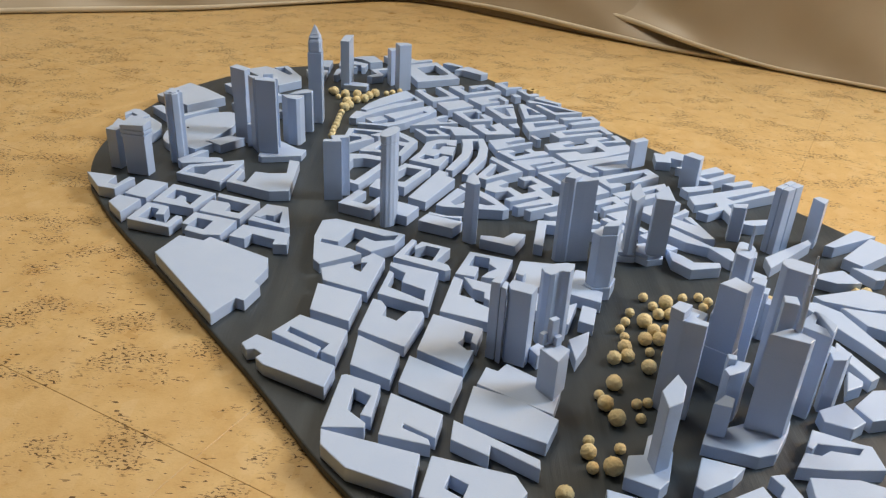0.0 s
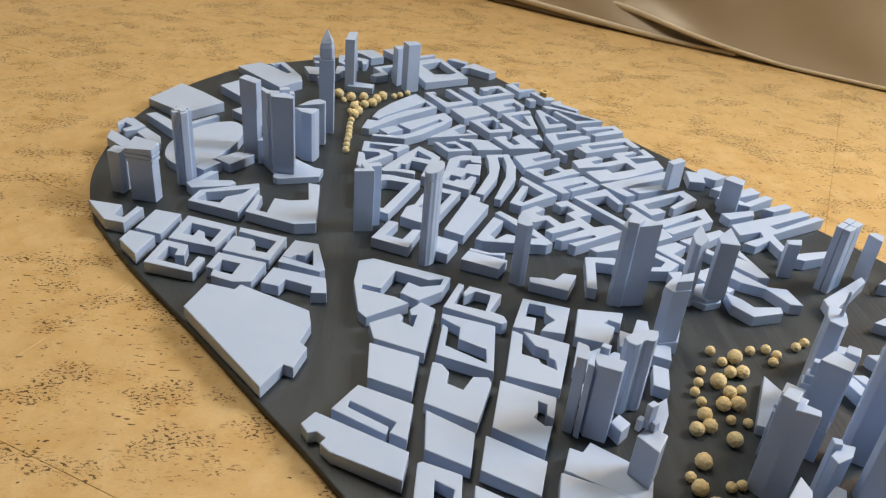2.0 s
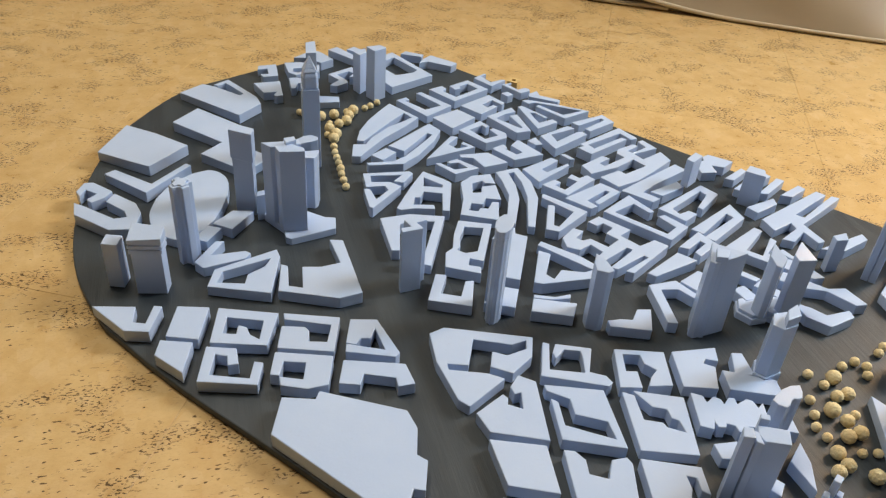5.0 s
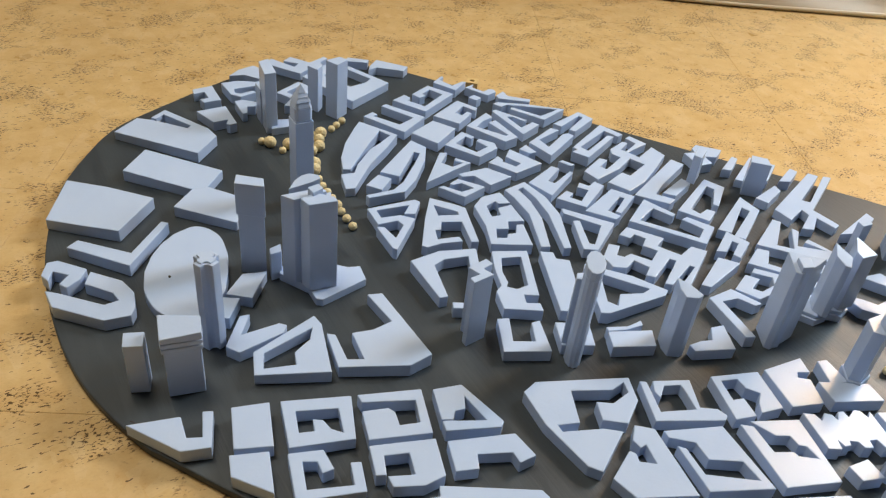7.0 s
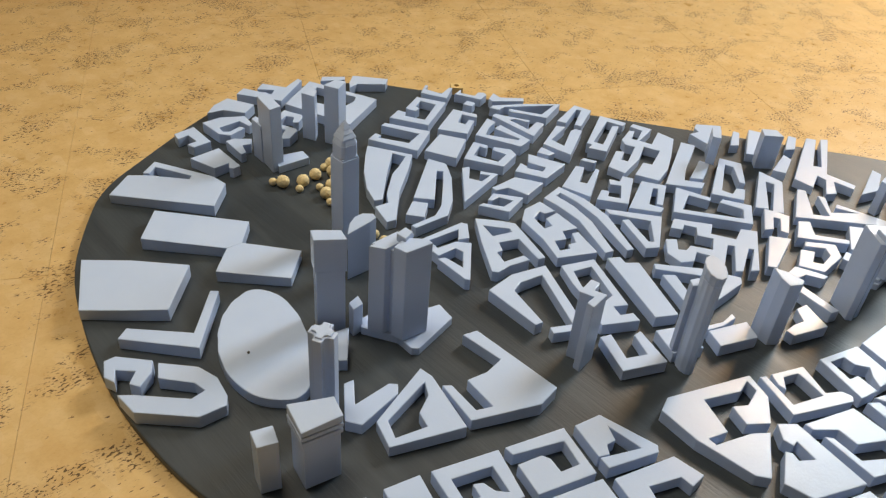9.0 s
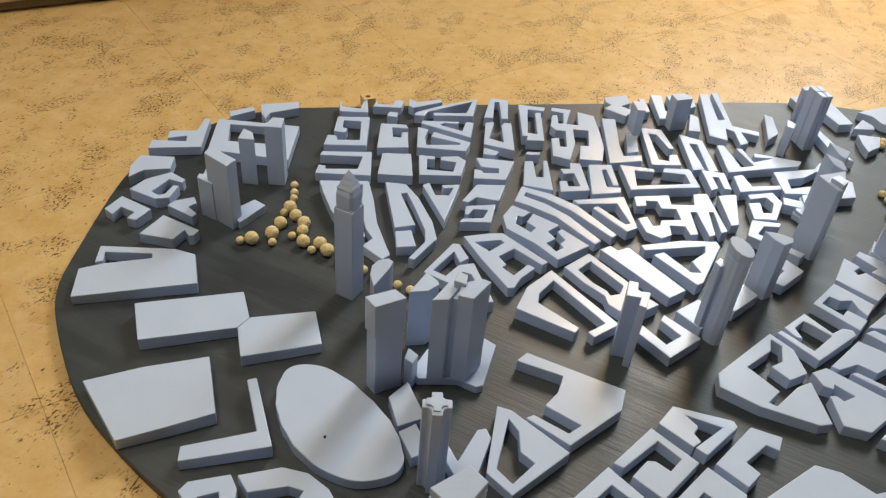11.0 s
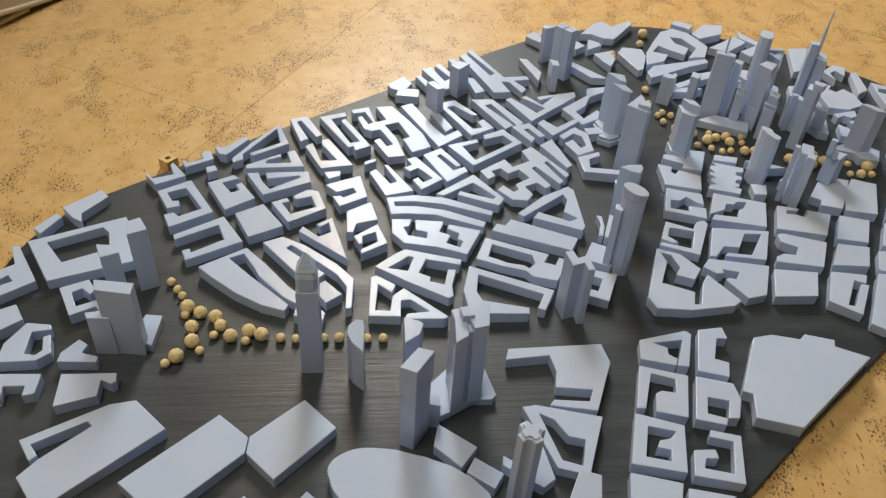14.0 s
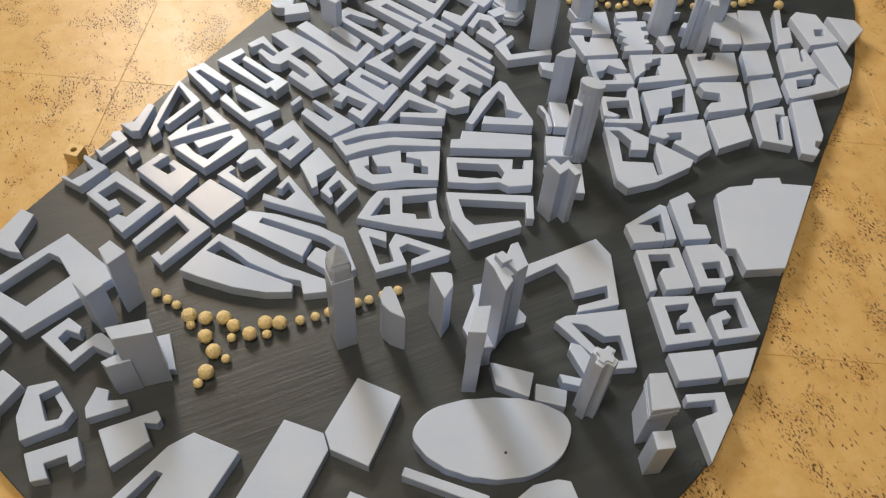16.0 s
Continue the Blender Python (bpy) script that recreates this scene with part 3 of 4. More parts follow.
oval = block(*rounded([(-292, 1093), (-280, 1079), (-276, 1059), (-280, 1034), (-291, 1002), (-303, 981), (-322, 964), (-334, 963), (-351, 976), (-360, 993), (-361, 1017), (-356, 1040), (-343, 1064), (-327, 1081), (-309, 1091)]), label="large oval pale blue foam hall with a smooth flat roof")
# dirt specks: tiny dark discs just proud of the oval's roof
for x, y, r in ((-289, 1072, 0.7), (-289, 1066, 0.6), (-309, 1072, 0.6), (-336, 1027, 1.1), (-293, 1087, 0.5), (-300, 1080, 0.5)):
    bm = bmesh.new()
    prism(bm, [(a / 1000, b / 1000) for a, b in about(x, y, r, 7)], 0.0196, 0.0209)
    mesh("dent", bm, DARK, oval, "small dark dirt speck on the foam")
block((-303, 1252), (-239, 1184), (-263, 1158), (-278, 1159), (-335, 1218), label="large plain pale blue foam hall")
block((-263, 1157), (-225, 1114), (-255, 1086), (-304, 1134), (-279, 1158), label="large plain pale blue foam hall")
block((-294, 1331), (-278, 1318), (-248, 1285), (-243, 1289), (-264, 1328), (-275, 1320), (-280, 1325), (-260, 1339), (-227, 1276), (-223, 1254), (-253, 1225), (-325, 1308))
block((-389, 1223), (-354, 1193), (-318, 1155), (-362, 1111), (-393, 1136), (-419, 1158), label="plain solid pale blue foam block")
block((-322, 1113), (-316, 1108), (-364, 1055), (-409, 1106), (-398, 1114), (-359, 1074), label="plain solid pale blue foam block")
block((-397, 1061), (-374, 1038), (-369, 1019), (-372, 998), (-378, 989), (-400, 991), (-435, 1025), (-436, 1048), (-427, 1041), (-395, 1011), (-383, 1013), (-385, 1024), (-405, 1046))
block((-429, 1088), (-419, 1087), (-399, 1065), (-406, 1054), (-419, 1046), (-424, 1054), (-415, 1063), (-426, 1073), (-432, 1062), (-436, 1072))
block((-129, 1371), (-132, 1349), (-138, 1347), (-141, 1363), (-168, 1362), (-170, 1352), (-164, 1348), (-148, 1352), (-145, 1346), (-167, 1339), (-176, 1349), (-178, 1383), (-155, 1383))
block((-190, 1381), (-191, 1340), (-212, 1340), (-215, 1350), (-204, 1351), (-204, 1368), (-218, 1367), (-215, 1380))
block((-152, 1319), (-158, 1310), (-168, 1313), (-172, 1298), (-179, 1298), (-178, 1332), (-167, 1331))
block((-191, 1325), (-192, 1277), (-201, 1276), (-204, 1280), (-199, 1289), (-217, 1288), (-227, 1322))
block((-85, 1355), (-73, 1330), (-87, 1321), (-94, 1324), (-85, 1333), (-91, 1341), (-109, 1333), (-98, 1311), (-99, 1306), (-116, 1297), (-125, 1301), (-117, 1309), (-110, 1315), (-122, 1336))
block((-13, 1406), (27, 1316), (-41, 1282), (-74, 1370), hole=[(-15, 1386), (9, 1336), (0, 1328), (-26, 1322), (-46, 1363)], label="pale blue foam block round a closed court")
block((42, 1386), (74, 1353), (62, 1343), (32, 1364), (18, 1360), (25, 1372), label="plain solid pale blue foam block")
block((7, 1406), (32, 1390), (27, 1382), (-2, 1396), label="plain solid pale blue foam block")
block((-67, 1432), (-48, 1407), (-23, 1418), (-21, 1411), (-72, 1380), (-108, 1426), (-93, 1434), (-73, 1402), (-64, 1408), (-80, 1423))
block((-123, 1422), (-106, 1388), (-126, 1375), (-143, 1397), (-162, 1400), (-146, 1414), label="plain solid pale blue foam block")
block((-92, 860), (-82, 856), (-95, 829), (-78, 821), (-67, 843), (-58, 842), (-72, 804), (-110, 821))
block((-48, 834), (-20, 820), (-32, 794), (-59, 807), label="plain solid pale blue foam block")
block((-11, 804), (29, 789), (18, 771), (-20, 786), label="plain solid pale blue foam block")
block((-8, 810), (11, 803), (28, 804), (26, 798), (7, 799), (-10, 805), label="plain solid pale blue foam block")
block((47, 760), (60, 760), (71, 756), (82, 769), (95, 767), (82, 738), (46, 752))
block((127, 671), (139, 696), (148, 693), (144, 666), label="plain solid pale blue foam block")
block((117, 576), (138, 591), (133, 570), (120, 545), label="plain solid pale blue foam block")
block((241, 751), (255, 738), (263, 725), (290, 726), (288, 716), (256, 708), (241, 727))
block((46, 532), (55, 527), (63, 538), (104, 507), (94, 476), (38, 509), label="plain solid pale blue foam block")
block((341, 743), (402, 787), (402, 777), (339, 720), label="plain solid pale blue foam block")
block((136, 415), (143, 437), (154, 439), (161, 459), (169, 463), (176, 442), (166, 413), (158, 404))
block((199, 453), (205, 465), (243, 480), (274, 483), (268, 470), (251, 446), (237, 441))
block((300, 497), (325, 507), (332, 485), (319, 476), (300, 483), label="plain solid pale blue foam block")
block((331, 503), (356, 526), (378, 529), (364, 493), (338, 486), label="plain solid pale blue foam block")
block((287, 474), (316, 461), (325, 459), (325, 434), (287, 431), (261, 433), (272, 449), (283, 446), (292, 452), (311, 449), (317, 455), (285, 459), (279, 452), (276, 455))
block((195, 439), (224, 430), (213, 419), (188, 406), (183, 410), label="plain solid pale blue foam block")
block((203, 399), (230, 413), (234, 398), (213, 385), label="plain solid pale blue foam block")
block((249, 425), (258, 390), (243, 394), (239, 404), (244, 412), (238, 423))
block((332, 410), (327, 393), (316, 402), (309, 394), (318, 379), (304, 370), (275, 368), (262, 397), (266, 424), (300, 423), label="large pale blue foam block with a notched end")
block((424, 749), (475, 799), (495, 775), (438, 733), label="large plain pale blue foam hall")
block((354, 594), (370, 544), (359, 537), (347, 578), label="plain solid pale blue foam block")
block((346, 551), (353, 537), (350, 531), (334, 523), label="small plain pale blue foam block")
block((382, 652), (420, 642), (456, 622), (487, 603), (500, 580), (487, 558), (444, 539), (410, 554), (408, 580), (439, 559), (468, 574), (470, 591), (452, 589), (437, 571), (415, 584), (429, 604), (442, 618), (423, 631), (415, 610), (394, 622), label="pale blue foam block cut into many wings")
block((418, 687), (435, 676), (428, 648), (407, 647), (368, 660), (363, 669), label="plain solid pale blue foam block")
block((414, 724), (423, 698), (396, 696), (375, 707), (391, 716), label="plain solid pale blue foam block")
block((361, 657), (378, 642), (404, 555), (392, 555), (376, 592), (341, 656), label="plain solid pale blue foam block")
block((518, 576), (531, 565), (513, 541), (499, 552), label="plain solid pale blue foam block")
block((486, 552), (521, 521), (517, 491), (484, 505), (468, 544), label="large plain pale blue foam hall")
block((477, 732), (516, 702), (522, 689), (504, 676), (526, 642), (512, 643), (462, 682), (464, 699), (477, 713))
block((324, 626), (358, 570), (350, 562), (311, 626), label="plain solid pale blue foam block")
block((438, 539), (478, 485), (459, 473), (426, 512), label="plain solid pale blue foam block")
block((494, 474), (460, 450), (441, 453), (472, 478), label="plain solid pale blue foam block")
block((427, 494), (450, 458), (435, 455), (409, 483), label="plain solid pale blue foam block")
block((459, 724), (450, 709), (441, 706), (426, 731), label="plain solid pale blue foam block")
block((442, 411), (444, 379), (371, 414), (365, 434), label="large plain pale blue foam hall")
block((371, 387), (390, 362), (381, 346), (355, 360), (372, 367), (363, 378), (343, 378))
block((364, 347), (370, 335), (315, 344), (301, 364), label="plain solid pale blue foam block")
block((337, 329), (323, 309), (315, 313), (319, 325), (310, 330), (304, 322), (290, 315), (282, 301), (260, 311), (274, 336), (300, 334))
block((166, 388), (169, 373), (158, 312), (114, 341), (122, 402), label="large plain pale blue foam hall")
block((201, 369), (188, 318), (222, 283), (217, 276), (176, 311), (174, 325), (187, 374))
block((238, 345), (244, 316), (222, 321), (208, 352), (212, 362), label="plain solid pale blue foam block")
block((303, 634), (314, 627), (318, 600), (312, 590), (307, 601), (304, 614))

# ---- towers, plans and heights in millimetres ----
A = [(-393, 928), (-378, 923), (-383, 908), (-397, 913)]
tower("short square pale blue foam tower near the board's edge", ("shaft", 8, 57.7, A))
B = [(-368, 921), (-339, 906), (-343, 890), (-373, 896)]
tower("stepped pale blue foam tower with an overhanging layered crown", ("shaft", 8, 54.6, shrunk(B, 0.90)), ("crown_slab", 54.6, 58.7, B), ("crown_neck", 58.7, 60.3, shrunk(B, 0.92)), ("crown_slab", 60.3, 63.9, shrunk(B, 1.02)),
      ("crown_neck", 63.9, 64.9, shrunk(B, 0.94)), ("crown_top", 64.9, 72.1, B, (0.10, 0.12)))
C = [(-328, 950), (-321, 953), (-313, 947), (-311, 938), (-317, 931), (-324, 933), (-330, 939), (-332, 946)]
cx, cy = sum(x for x, y in C) / 8, sum(y for x, y in C) / 8
fins = [(cx + r * math.cos(a), cy + r * math.sin(a)) for k in range(4) for r, a in ((11.0, k * 1.5708 + 0.15), (11.0, k * 1.5708 + 0.85), (7.2, k * 1.5708 + 1.08), (7.2, k * 1.5708 + 1.50))]
tower("slim finned pale blue foam tower beside the oval hall", ("shaft", 8, 97, fins), ("crown", 97, 99, shrunk(fins, 0.74), (0.03, 0.1)))
D = [(-267, 1036), (-247, 1021), (-251, 1008), (-273, 1023)]
tower("square pale blue foam tower with a wider upper part", ("shaft", 8, 74.2, shrunk(D, 0.90)), ("upper_shaft", 74.2, 107.1, D), ("annex", 8, 39.1, [(-249, 1009), (-237, 1012), (-240, 1001), (-251, 1000)]))
E = [(-243, 991), (-218, 990), (-206, 992), (-204, 982), (-215, 976), (-203, 967), (-203, 960), (-228, 963), (-230, 973), (-235, 980)]
tower("pale blue foam twin-winged tower on a star-shaped podium", ("podium", 8, 16.5, [(-240, 1007), (-211, 1008), (-182, 982), (-171, 979), (-174, 959), (-222, 948), (-227, 952), (-227, 970), (-244, 998)]), ("wing", 16.5, 107, [E[0], E[1], E[2], E[3], (-216, 980), E[9]]), ("wing", 16.5, 110.5, [(-231, 975), (-216, 979), E[5], E[6], E[7]]),
      ("core", 16.5, 104, [(-230, 982), (-212, 985), (-208, 973), (-227, 970)]), ("roof_block", 104, 114, [(-221, 984), (-210, 986), (-209, 978), (-220, 974)]))
F = [(-182, 1077), (-175, 1070), (-176, 1064), (-184, 1063), (-209, 1064), (-199, 1074), (-190, 1078)]
tower("lens-shaped pale blue foam tower", ("shaft", 8, 63.9, F, (0.15, 0.05)))
F = [(-180, 1029), (-184, 1016), (-188, 1012), (-200, 1016), (-210, 1029)]
tower("curved wedge-shaped pale blue foam tower", ("shaft", 8, 72.1, F))
G = about(-177, 1110, 13.4, 4, 0.785)
clipped = [(x + dx, y + dy) for x, y, dx, dy in ((-186, 1119, 0, -2.6), (-186, 1101, 0, 2.6), (-186, 1101, 2.6, 0), (-168, 1101, -2.6, 0), (-168, 1101, 0, 2.6), (-168, 1119, 0, -2.6), (-168, 1119, -2.6, 0), (-186, 1119, 2.6, 0))]
tower("tall pale blue foam tower with a stepped pyramid tip", ("shaft", 8, 108, G), ("setback", 108, 110, shrunk(G, 0.93)), ("upper_shaft", 110, 123, clipped), ("pyramid_step", 123, 128, clipped, None, shrunk(clipped, 0.80)),
      ("pyramid_step", 128, 132.5, shrunk(G, 0.84), None, shrunk(G, 0.60)), ("pyramid_step", 132.5, 137, shrunk(G, 0.64), None, shrunk(G, 0.38)), ("pyramid_tip", 137, 145, shrunk(G, 0.42), None, shrunk(G, 0.03)))
H = [(-145, 1294), (-148, 1260), (-162, 1260), (-158, 1291)]
tower("pale blue foam slab tower with a lower side slab", ("slab", 8, 86.5, H, (0.0, 0.06)), ("side_slab", 8, 54.6, [(-152, 1307), (-149, 1288), (-160, 1284), (-159, 1304)]), ("podium", 8, 17.5, [(-118, 1268), (-120, 1252), (-158, 1255), (-150, 1276)]))
tower("square pale blue foam tower at the park", ("shaft", 8, 81.4, [(-58, 1286), (-52, 1275), (-70, 1265), (-78, 1282)]))
tower("square pale blue foam tower over a courtyard block", ("shaft", 8, 65.9, [(-73, 1314), (-74, 1301), (-85, 1290), (-92, 1306)]))
J = [(-124, 870), (-104, 874), (-102, 866), (-113, 863), (-109, 853), (-130, 850), (-130, 857), (-120, 858)]
tower("pale blue foam tower with a zigzag plan at the river road", ("shaft", 8, 80.3, J))
K = [(-56, 813), (-39, 807), (-45, 797), (-56, 789), (-65, 788)]
kx, ky = sum(x for x, y in K) / 5, sum(y for x, y in K) / 5
round_plan = [(kx + r * (13.5 * math.cos(a) * 0.56 - 8.2 * math.sin(a) * 0.83), ky + r * (13.5 * math.cos(a) * 0.83 + 8.2 * math.sin(a) * 0.56)) for r, a in [(1.0 - 0.06 * (k % 2), k * 0.2618) for k in range(24)]]
tower("tallest slim rounded fluted pale blue foam tower at the river road", ("shaft", 8, 104, shrunk(round_plan, 0.92)), ("upper_shaft", 104, 115, shrunk(round_plan, 0.92), (0.1, 0.1), round_plan), ("side_slab", 8, 92, [(kx - 6, ky + 11), (kx - 1, ky + 17), (kx + 7, ky + 14), (kx + 4, ky + 4)]))
L = [(36, 787), (41, 776), (43, 761), (37, 760), (28, 766), (30, 776)]
tower("slim folded pale blue foam tower at the river road", ("shaft", 8, 78.3, L, (0.1, 0.1)))
M = [(134, 759), (157, 736), (144, 734), (123, 732), (120, 737)]
tower("broad pale blue foam tower with a pointed grooved roof", ("shaft", 8, 97.9, M, (0.1, 0.05)), ("rib", 8, 102, [(131, 747), (141, 741), (133, 731), (123, 734)]))
N, O = [(192, 747), (203, 759), (204, 749), (206, 740), (196, 732), (192, 736)], [(216, 744), (232, 758), (235, 734), (216, 736)]
tower("pair of pale blue foam towers on a joined layered podium", ("podium", 8, 15.5, about(197, 752, 17, 6)), ("podium", 8, 15.5, about(221, 748, 18, 6, 0.3)), ("podium_layer", 15.5, 19.6, about(221, 748, 16, 6, 0.3)), ("podium_layer", 15.5, 19.6, about(197, 752, 15, 6)),
      ("shaft", 19.6, 84.5, N, (0.1, 0.3)), ("shaft", 19.6, 84.5, O, (0.0, 0.25)))
P = [(144, 668), (154, 681), (173, 680), (166, 663), (150, 660)]
tower("pale blue foam tower with a raised rear part", ("shoulder", 8, 22, shrunk(P, 1.14)), ("shaft", 22, 77, P), ("upper_shaft", 77, 86.5, [(151, 661), (159, 673), (172, 678), (166, 664)]))
WAVE = [(89, 589), (95, 593), (101, 596), (110, 598), (118, 597), (116.5, 591), (113, 586), (109.5, 585.5), (106.5, 586.5), (103.5, 585.5), (100, 582), (96, 580.5), (91, 584)]
tower("curved fluted pale blue foam tower", ("shaft", 8, 81, WAVE, (0.0, 0.15)))
tower("pale blue foam tower of upright ribs", ("core", 8, 80, [(60.5, 562.5), (64, 570), (84, 560), (78, 548), (61.5, 555.5)], (0.05, 0.05)), ("rib", 8, 83, [(46, 561), (51, 569), (57, 566), (53.5, 557)], (0.1, 0.0)), ("fin", 8, 81, [(54, 555.5), (57.5, 565.5), (60.5, 563.5), (58, 552)]),
      ("rear_post", 8, 85, [(66, 571.5), (69, 576), (75, 573), (72, 568)]), ("podium", 8, 22.7, [(82, 557), (91, 566), (98, 556), (88, 546)]))
T = [(83, 507), (94, 518), (106, 508), (95, 491)]
tower("pale blue foam tower with a thin spire slab", ("shaft", 20.1, 57.7, T), ("spire", 57.7, 79.3, [(88, 516), (94, 520), (97, 516), (91, 512)]), ("step", 57.7, 68, [(82, 513), (86, 517), (89, 514), (85, 510)]), ("step", 57.7, 65.9, [(93, 513), (98, 516), (100, 513), (95, 509)]))
tower("wide pale blue foam tower with a stepped notched roof", ("shaft", 8, 94.8, [(175, 507), (184, 517), (197, 508), (193, 503), (201, 497), (198, 491), (183, 497)]), ("roof_step", 94.8, 103, [(173, 503), (181, 512), (190, 507), (181, 495)]))
X = [(155, 433), (169, 449), (173, 439), (168, 425), (157, 419)]
tower("pale blue foam tower with a slanted pointed roof", ("shaft", 20.1, 80.3, X, (-0.05, 0.2)))
Y = [(234, 472), (252, 481), (265, 468), (259, 462)]
tower("stepped pale blue foam skyscraper with a tall thin mast", ("shaft", 20.1, 104, Y), ("ledge", 86, 88, shrunk(Y, 1.03)), ("upper_shaft", 20.1, 123, [(244, 484), (247, 494), (256, 492), (254, 480.5)]), ("mast_base", 104, 142, about(256, 477, 2.6, 6), None, about(255, 477, 2.0, 6)), ("mast", 142, 164, about(255, 477, 1.5, 6), None, about(254, 477, 0.9, 6)))
tower("short square pale blue foam tower on a rounded podium", ("shaft", 20.1, 48.4, [(204, 463), (216, 474), (222, 470), (217, 459)]))
tower("small angled pale blue foam tower", ("shaft", 8, 56.6, [(219, 494), (233, 506), (242, 503), (235, 493), (221, 486)]), ("fin", 8, 61.8, [(224, 507), (231, 505), (229, 499), (223, 500)]))
tower("broad pale blue foam office tower", ("base_step", 8, 40, shrunk([(225, 548), (238, 557), (246, 546), (239, 537)], 1.34)), ("shaft", 8, 98.5, shrunk([(225, 548), (238, 557), (246, 546), (239, 537)], 1.24)))
tower("faceted pale blue foam tower with a thin spike on its roof", ("shaft", 8, 103, [(247, 590), (248, 596), (255, 610), (259, 611), (266, 607), (267, 602), (261, 588), (256, 584)], (-0.10, 0.08)), ("fin", 8, 98, [(266, 607), (270, 604), (266, 594), (263, 594)]),
      ("spike", 103, 126, about(260, 598, 1.7, 7), None, about(260, 598, 1.2, 7)))
tower("slim pale blue foam tower squeezed between two taller ones", ("shaft", 8, 88, [(257, 573), (263, 580), (271, 575), (266, 566)], (0.1, 0.1)))
tower("stepped pale blue foam tower on a long low podium", ("podium", 8, 18.5, [(233, 624), (203, 563), (226, 554), (246, 593)]), ("shaft", 18.5, 58, [(229, 569), (235, 579), (248, 573), (243, 562)]), ("step", 58, 66, [(231, 570), (236, 578), (244, 574), (240, 566)]),
      ("upper_shaft", 66, 78, [(234, 571), (237, 576), (242, 574), (239, 569)]), ("side_step", 18.5, 48, [(243, 562), (246, 568), (251, 566), (248, 560)]))
tower("grooved pale blue foam slab tower beside the park", ("slab", 8, 49, [(287, 651), (293, 661), (306, 652), (300, 642)], (-0.05, 0.08)), ("fin", 8, 51, [(284, 646), (287, 651), (300, 642), (297, 638)]))
CROWN = [(196, 541), (205, 553), (219, 543), (210, 531)]
tower("pale blue foam tower with a necked square crown", ("shaft", 8, 54, CROWN), ("neck", 54, 57, shrunk(CROWN, 0.86)), ("crown_slab", 57, 61, shrunk(CROWN, 1.04)), ("crown_top", 61, 73, shrunk(CROWN, 0.84), (0.05, 0.1)))
EIGHT = [(277 + 11.3 * a + 4.25 * b, 541 - 6.5 * a + 7.4 * b) for a, b in ((1, 0.45), (0.6, 1), (-0.6, 1), (-1, 0.45), (-1, -0.45), (-0.6, -1), (0.6, -1), (1, -0.45))]
tower("tall eight-sided pale blue foam tower", ("shaft", 8, 121, EIGHT, (0.0, 0.05)))
tower("pale blue foam tower with a forked roof", ("shaft", 8, 87.5, [(273, 514), (289, 526), (291, 521), (287, 515), (293, 509), (294, 499)], (0.1, 0.2)), ("wing", 8, 91, [(289, 526), (295, 521), (300, 507), (294, 499), (293, 509), (291, 521)], (0.1, 0.1)))
tower("six-sided pale blue foam tower", ("shaft", 8, 58.7, [(307, 517), (320, 526), (325, 519), (317, 510), (306, 509)]))
tower("slender pale blue foam side tower", ("shaft", 8, 55, [(279, 615), (285, 624), (296, 618), (290, 608)], (0.1, 0.0)), ("rear_step", 8, 46, [(290, 608), (296, 618), (300, 612), (295, 604)]))
W = [(349, 780), (372, 800), (382, 787), (359, 769)]
mid = (sum(p[0] for p in W) / 4, sum(p[1] for p in W) / 4)
quarter = []
for k in range(4):
    a, b, d = W[k], W[(k + 1) % 4], W[k - 1]
    q = [a, ((a[0] + b[0]) / 2, (a[1] + b[1]) / 2), mid, ((a[0] + d[0]) / 2, (a[1] + d[1]) / 2)]
    quarter.append(("quarter_shaft", 8, 83.4, shrunk(q, 0.92)))
tower("pale blue foam tower split into four by deep grooves", *quarter, ("core", 8, 80.3, shrunk(W, 0.8)))
tower("slim square pale blue foam tower at the board's edge", ("shaft", 8, 62.8, [(403, 804), (411, 808), (419, 801), (410, 788)]))
tower("low square pale blue foam tower", ("shaft", 8, 49.4, [(320, 807), (338, 809), (332, 797), (318, 798)]))
tower("square pale blue foam tower rising from a long block", ("shaft", 20.1, 55.6, [(239, 971), (258, 984), (262, 974), (243, 962)]))
Z = [(298, 938), (311, 949), (323, 936), (315, 922)]
tower("grooved pale blue foam tower at the board's edge", ("shaft", 8, 52.5, Z), ("rib", 8, 50.5, shrunk([Z[0], Z[1], Z[3]], 0.9)))


# ---- trees: rough foam balls ----
def ball_mesh(name, seed):
    bm = bmesh.new()
    bmesh.ops.create_icosphere(bm, subdivisions=4, radius=1.0)
    for v in bm.verts:
        q = v.co * 3.1 + Vector((seed, 0, 0))
        v.co *= 1.0 + 0.06 * noise.noise(q) + 0.15 * abs(noise.noise(q * 2.6)) + 0.06 * noise.noise(q * 6.0)
    me = bpy.data.meshes.new(name)
    bm.to_mesh(me)
    bm.free()
    for f in me.polygons:
        f.use_smooth = True
    me.materials.append(BEAD)
    return me


BALLS = [ball_mesh("foam_ball", 7.3 * k) for k in range(4)]
count = 0


def ball(x, y, r):
    global count
    ob = new("tree_ball", BALLS[count % 4])
    ob.location = (x / 1000, y / 1000, DECK + r / 1000 * 0.93)
    ob.scale = (r / 1000,) * 3
    ob.rotation_euler = (count * 1.3, count * 0.7, count * 2.1)
    tagged(ob, "rough yellow foam ball standing for a tree", "model tree", "foam trees in the parks")
    count += 1


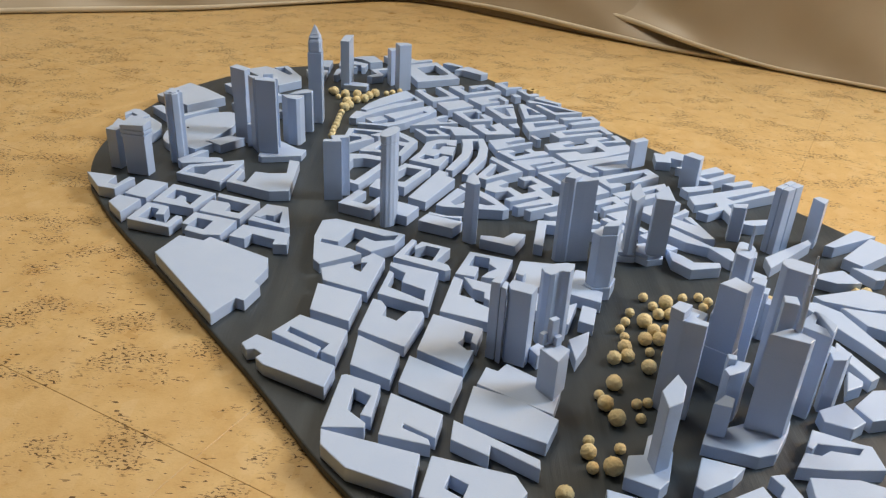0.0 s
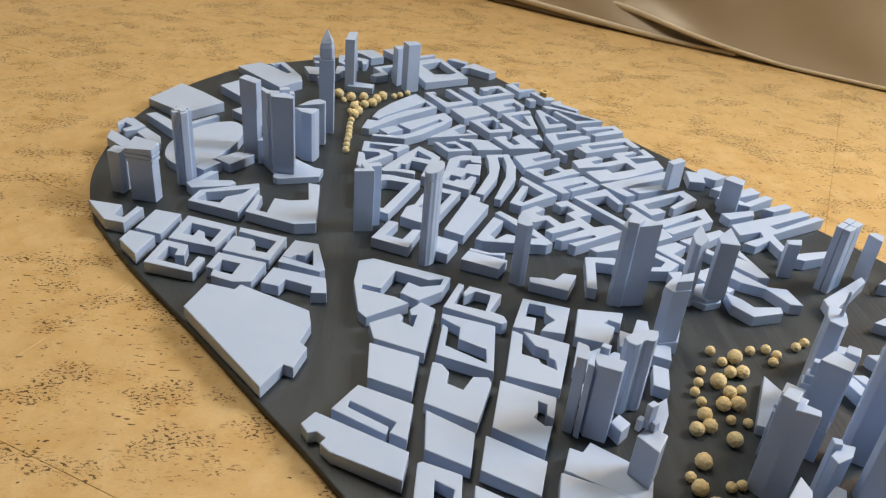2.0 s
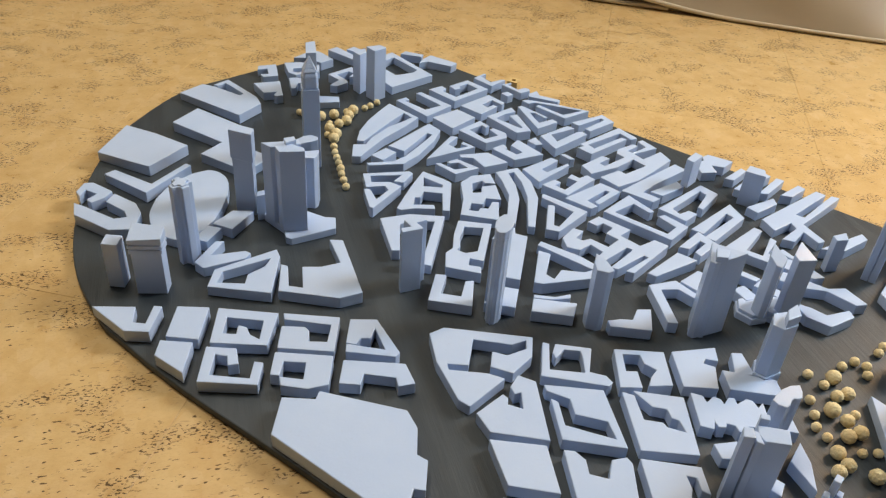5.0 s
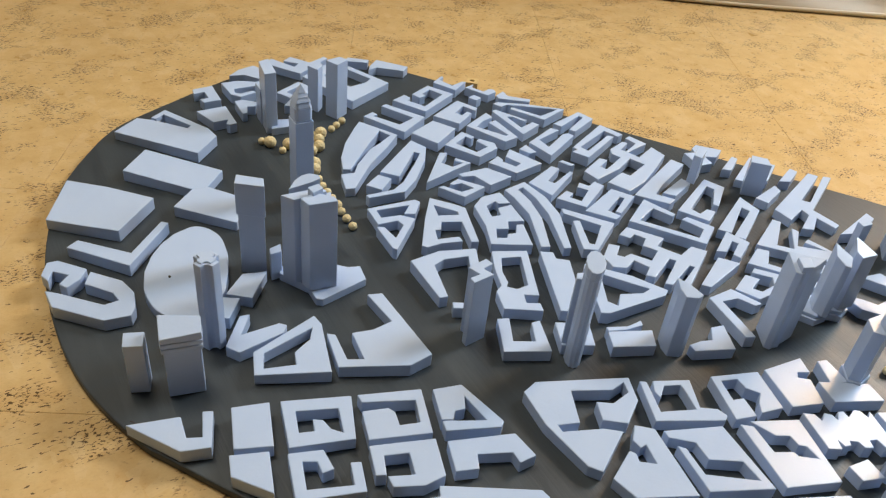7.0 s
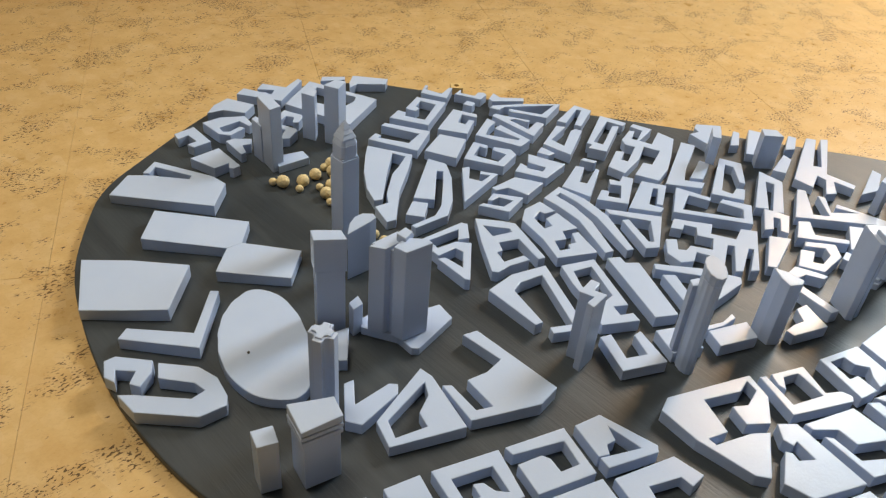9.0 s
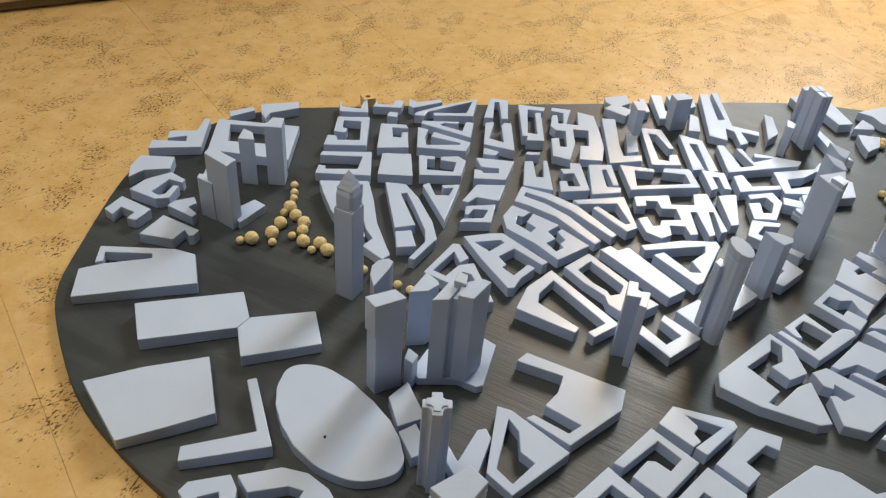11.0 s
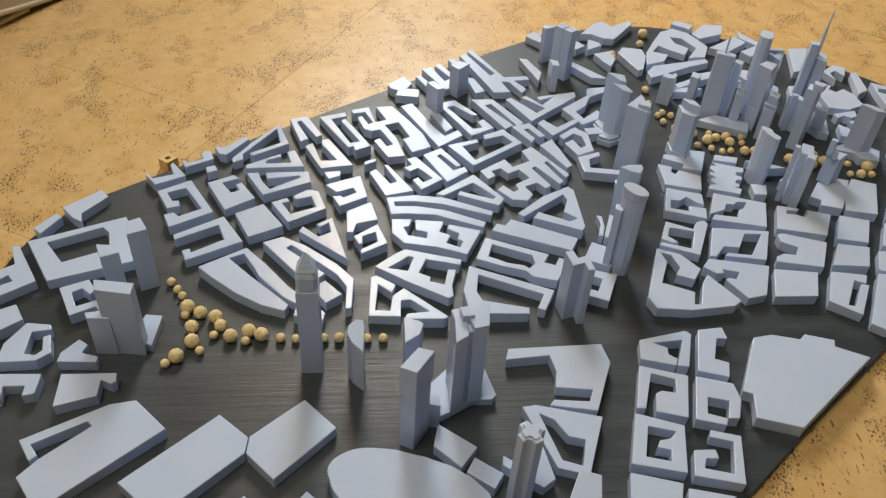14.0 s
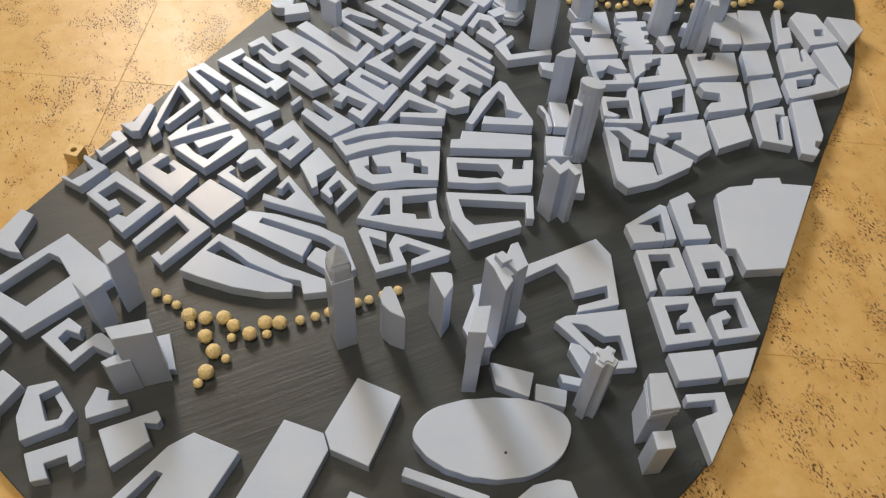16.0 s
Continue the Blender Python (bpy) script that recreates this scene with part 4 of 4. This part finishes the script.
ball(-68, 1254, 4.2)
ball(-79, 1246, 4.2)
ball(-88, 1240, 4.1)
ball(-105, 1232, 6.6)
ball(-114, 1233, 4.1)
ball(-113, 1219, 6.1)
ball(-119, 1204, 6.4)
ball(-130, 1198, 5.8)
ball(-141, 1203, 4.0)
ball(-132, 1224, 6.3)
ball(-150, 1221, 6.5)
ball(-160, 1213, 4.0)
ball(-168, 1232, 6.6)
ball(-175, 1241, 4.1)
ball(-144, 1187, 6.3)
ball(-138, 1171, 6.4)
ball(-149, 1173, 4.1)
ball(-143, 1159, 6.4)
ball(-146, 1141, 4.4)
ball(-147, 1127, 4.1)
ball(-147, 1114, 4.2)
ball(-147, 1101, 4.2)
ball(-147, 1087, 4.7)
ball(-148, 1075, 4.2)
ball(-148, 1061, 4.2)
ball(-148, 1046, 4.3)
ball(200, 664, 4.3)
ball(219, 654, 6.4)
ball(206, 649, 4.2)
ball(238, 666, 4.3)
ball(254, 669, 4.3)
ball(261, 661, 4.3)
ball(254, 651, 4.2)
ball(285, 674, 4.2)
ball(296, 681, 4.2)
ball(182, 636, 4.2)
ball(175, 620, 4.1)
ball(192, 620, 6.6)
ball(208, 634, 5.2)
ball(219, 634, 5.7)
ball(168, 608, 4.0)
ball(170, 596, 4.0)
ball(198, 607, 5.5)
ball(210, 612, 4.0)
ball(167, 579, 5.8)
ball(187, 592, 5.9)
ball(200, 593, 5.9)
ball(155, 562, 5.7)
ball(167, 566, 5.7)
ball(188, 575, 3.9)
ball(182, 551, 6.1)
ball(201, 572, 3.9)
ball(149, 527, 6.3)
ball(135, 513, 4.0)
ball(138, 501, 6.1)
ball(144, 484, 6.4)
ball(163, 504, 4.0)
ball(172, 506, 4.0)
ball(163, 487, 3.9)
ball(119, 459, 4.1)
ball(117, 446, 5.6)
ball(141, 452, 4.1)
ball(132, 431, 6.7)
ball(118, 431, 4.3)
ball(95, 403, 6.0)
ball(416, 693, 4.4)
ball(426, 693, 5.0)
ball(321, 669, 4.9)
ball(493, 628, 7.1)
ball(461, 641, 5.2)

# ---- a small drilled wooden chip at the board's edge ----
chip = new("wooden_chip")
chip.location = (0.145, 1.295, 0.0)
chip.rotation_euler = (0, 0, 0.9)
tagged(chip, "small pale wooden square with a drilled hole", "wooden chip")
bm = bmesh.new()
prism(bm, [(-0.008, -0.008), (0.008, -0.008), (0.008, 0.008), (-0.008, 0.008)], 0, 0.014, [[(0.0034 * math.cos(a), 0.0034 * math.sin(a)) for a in [2 * math.pi * k / 12 for k in range(12)]]])
worn(mesh("plate", bm, WOOD, chip), 0.0004)
# dark filler that stands in for the shade deep in the drilled hole
bm = bmesh.new()
prism(bm, [(0.0033 * math.cos(a), 0.0033 * math.sin(a)) for a in [2 * math.pi * k / 12 for k in range(12)]], 0.0, 0.008)
mesh("hole_plug", bm, DARK, chip)

# ---- cork tiles, 30 cm square ----
bm = bmesh.new()
s, e = 0.14990, 0.0003
prism(bm, [(-s, -s), (s, -s), (s, s), (-s, s)], -0.0045, -e)
prism(bm, [(-s, -s), (s, -s), (s, s), (-s, s)], -e, 0.0, top=[(-s + e, -s + e), (s - e, -s + e), (s - e, s - e), (-s + e, s - e)])
bmesh.ops.recalc_face_normals(bm, faces=bm.faces)
tile_mesh = bpy.data.meshes.new("cork_tile")
bm.to_mesh(tile_mesh)
bm.free()
tile_mesh.materials.append(CORK)
turn = math.atan2(U.y, U.x)
for i in range(-7, 9):
    for j in range(-8, 3):
        u, v = -0.195 + 0.3 * i, 1.359 + 0.3 * j
        if U0 + 0.15 <= u <= U1 - 0.15 and V0 + 0.15 <= v <= V1 - 0.15:
            tile = new("cork_tile", tile_mesh)
            tile.parent = floor
            tile.matrix_world = Matrix.Translation(room(u, v)) @ Matrix.Rotation(turn, 4, "Z")
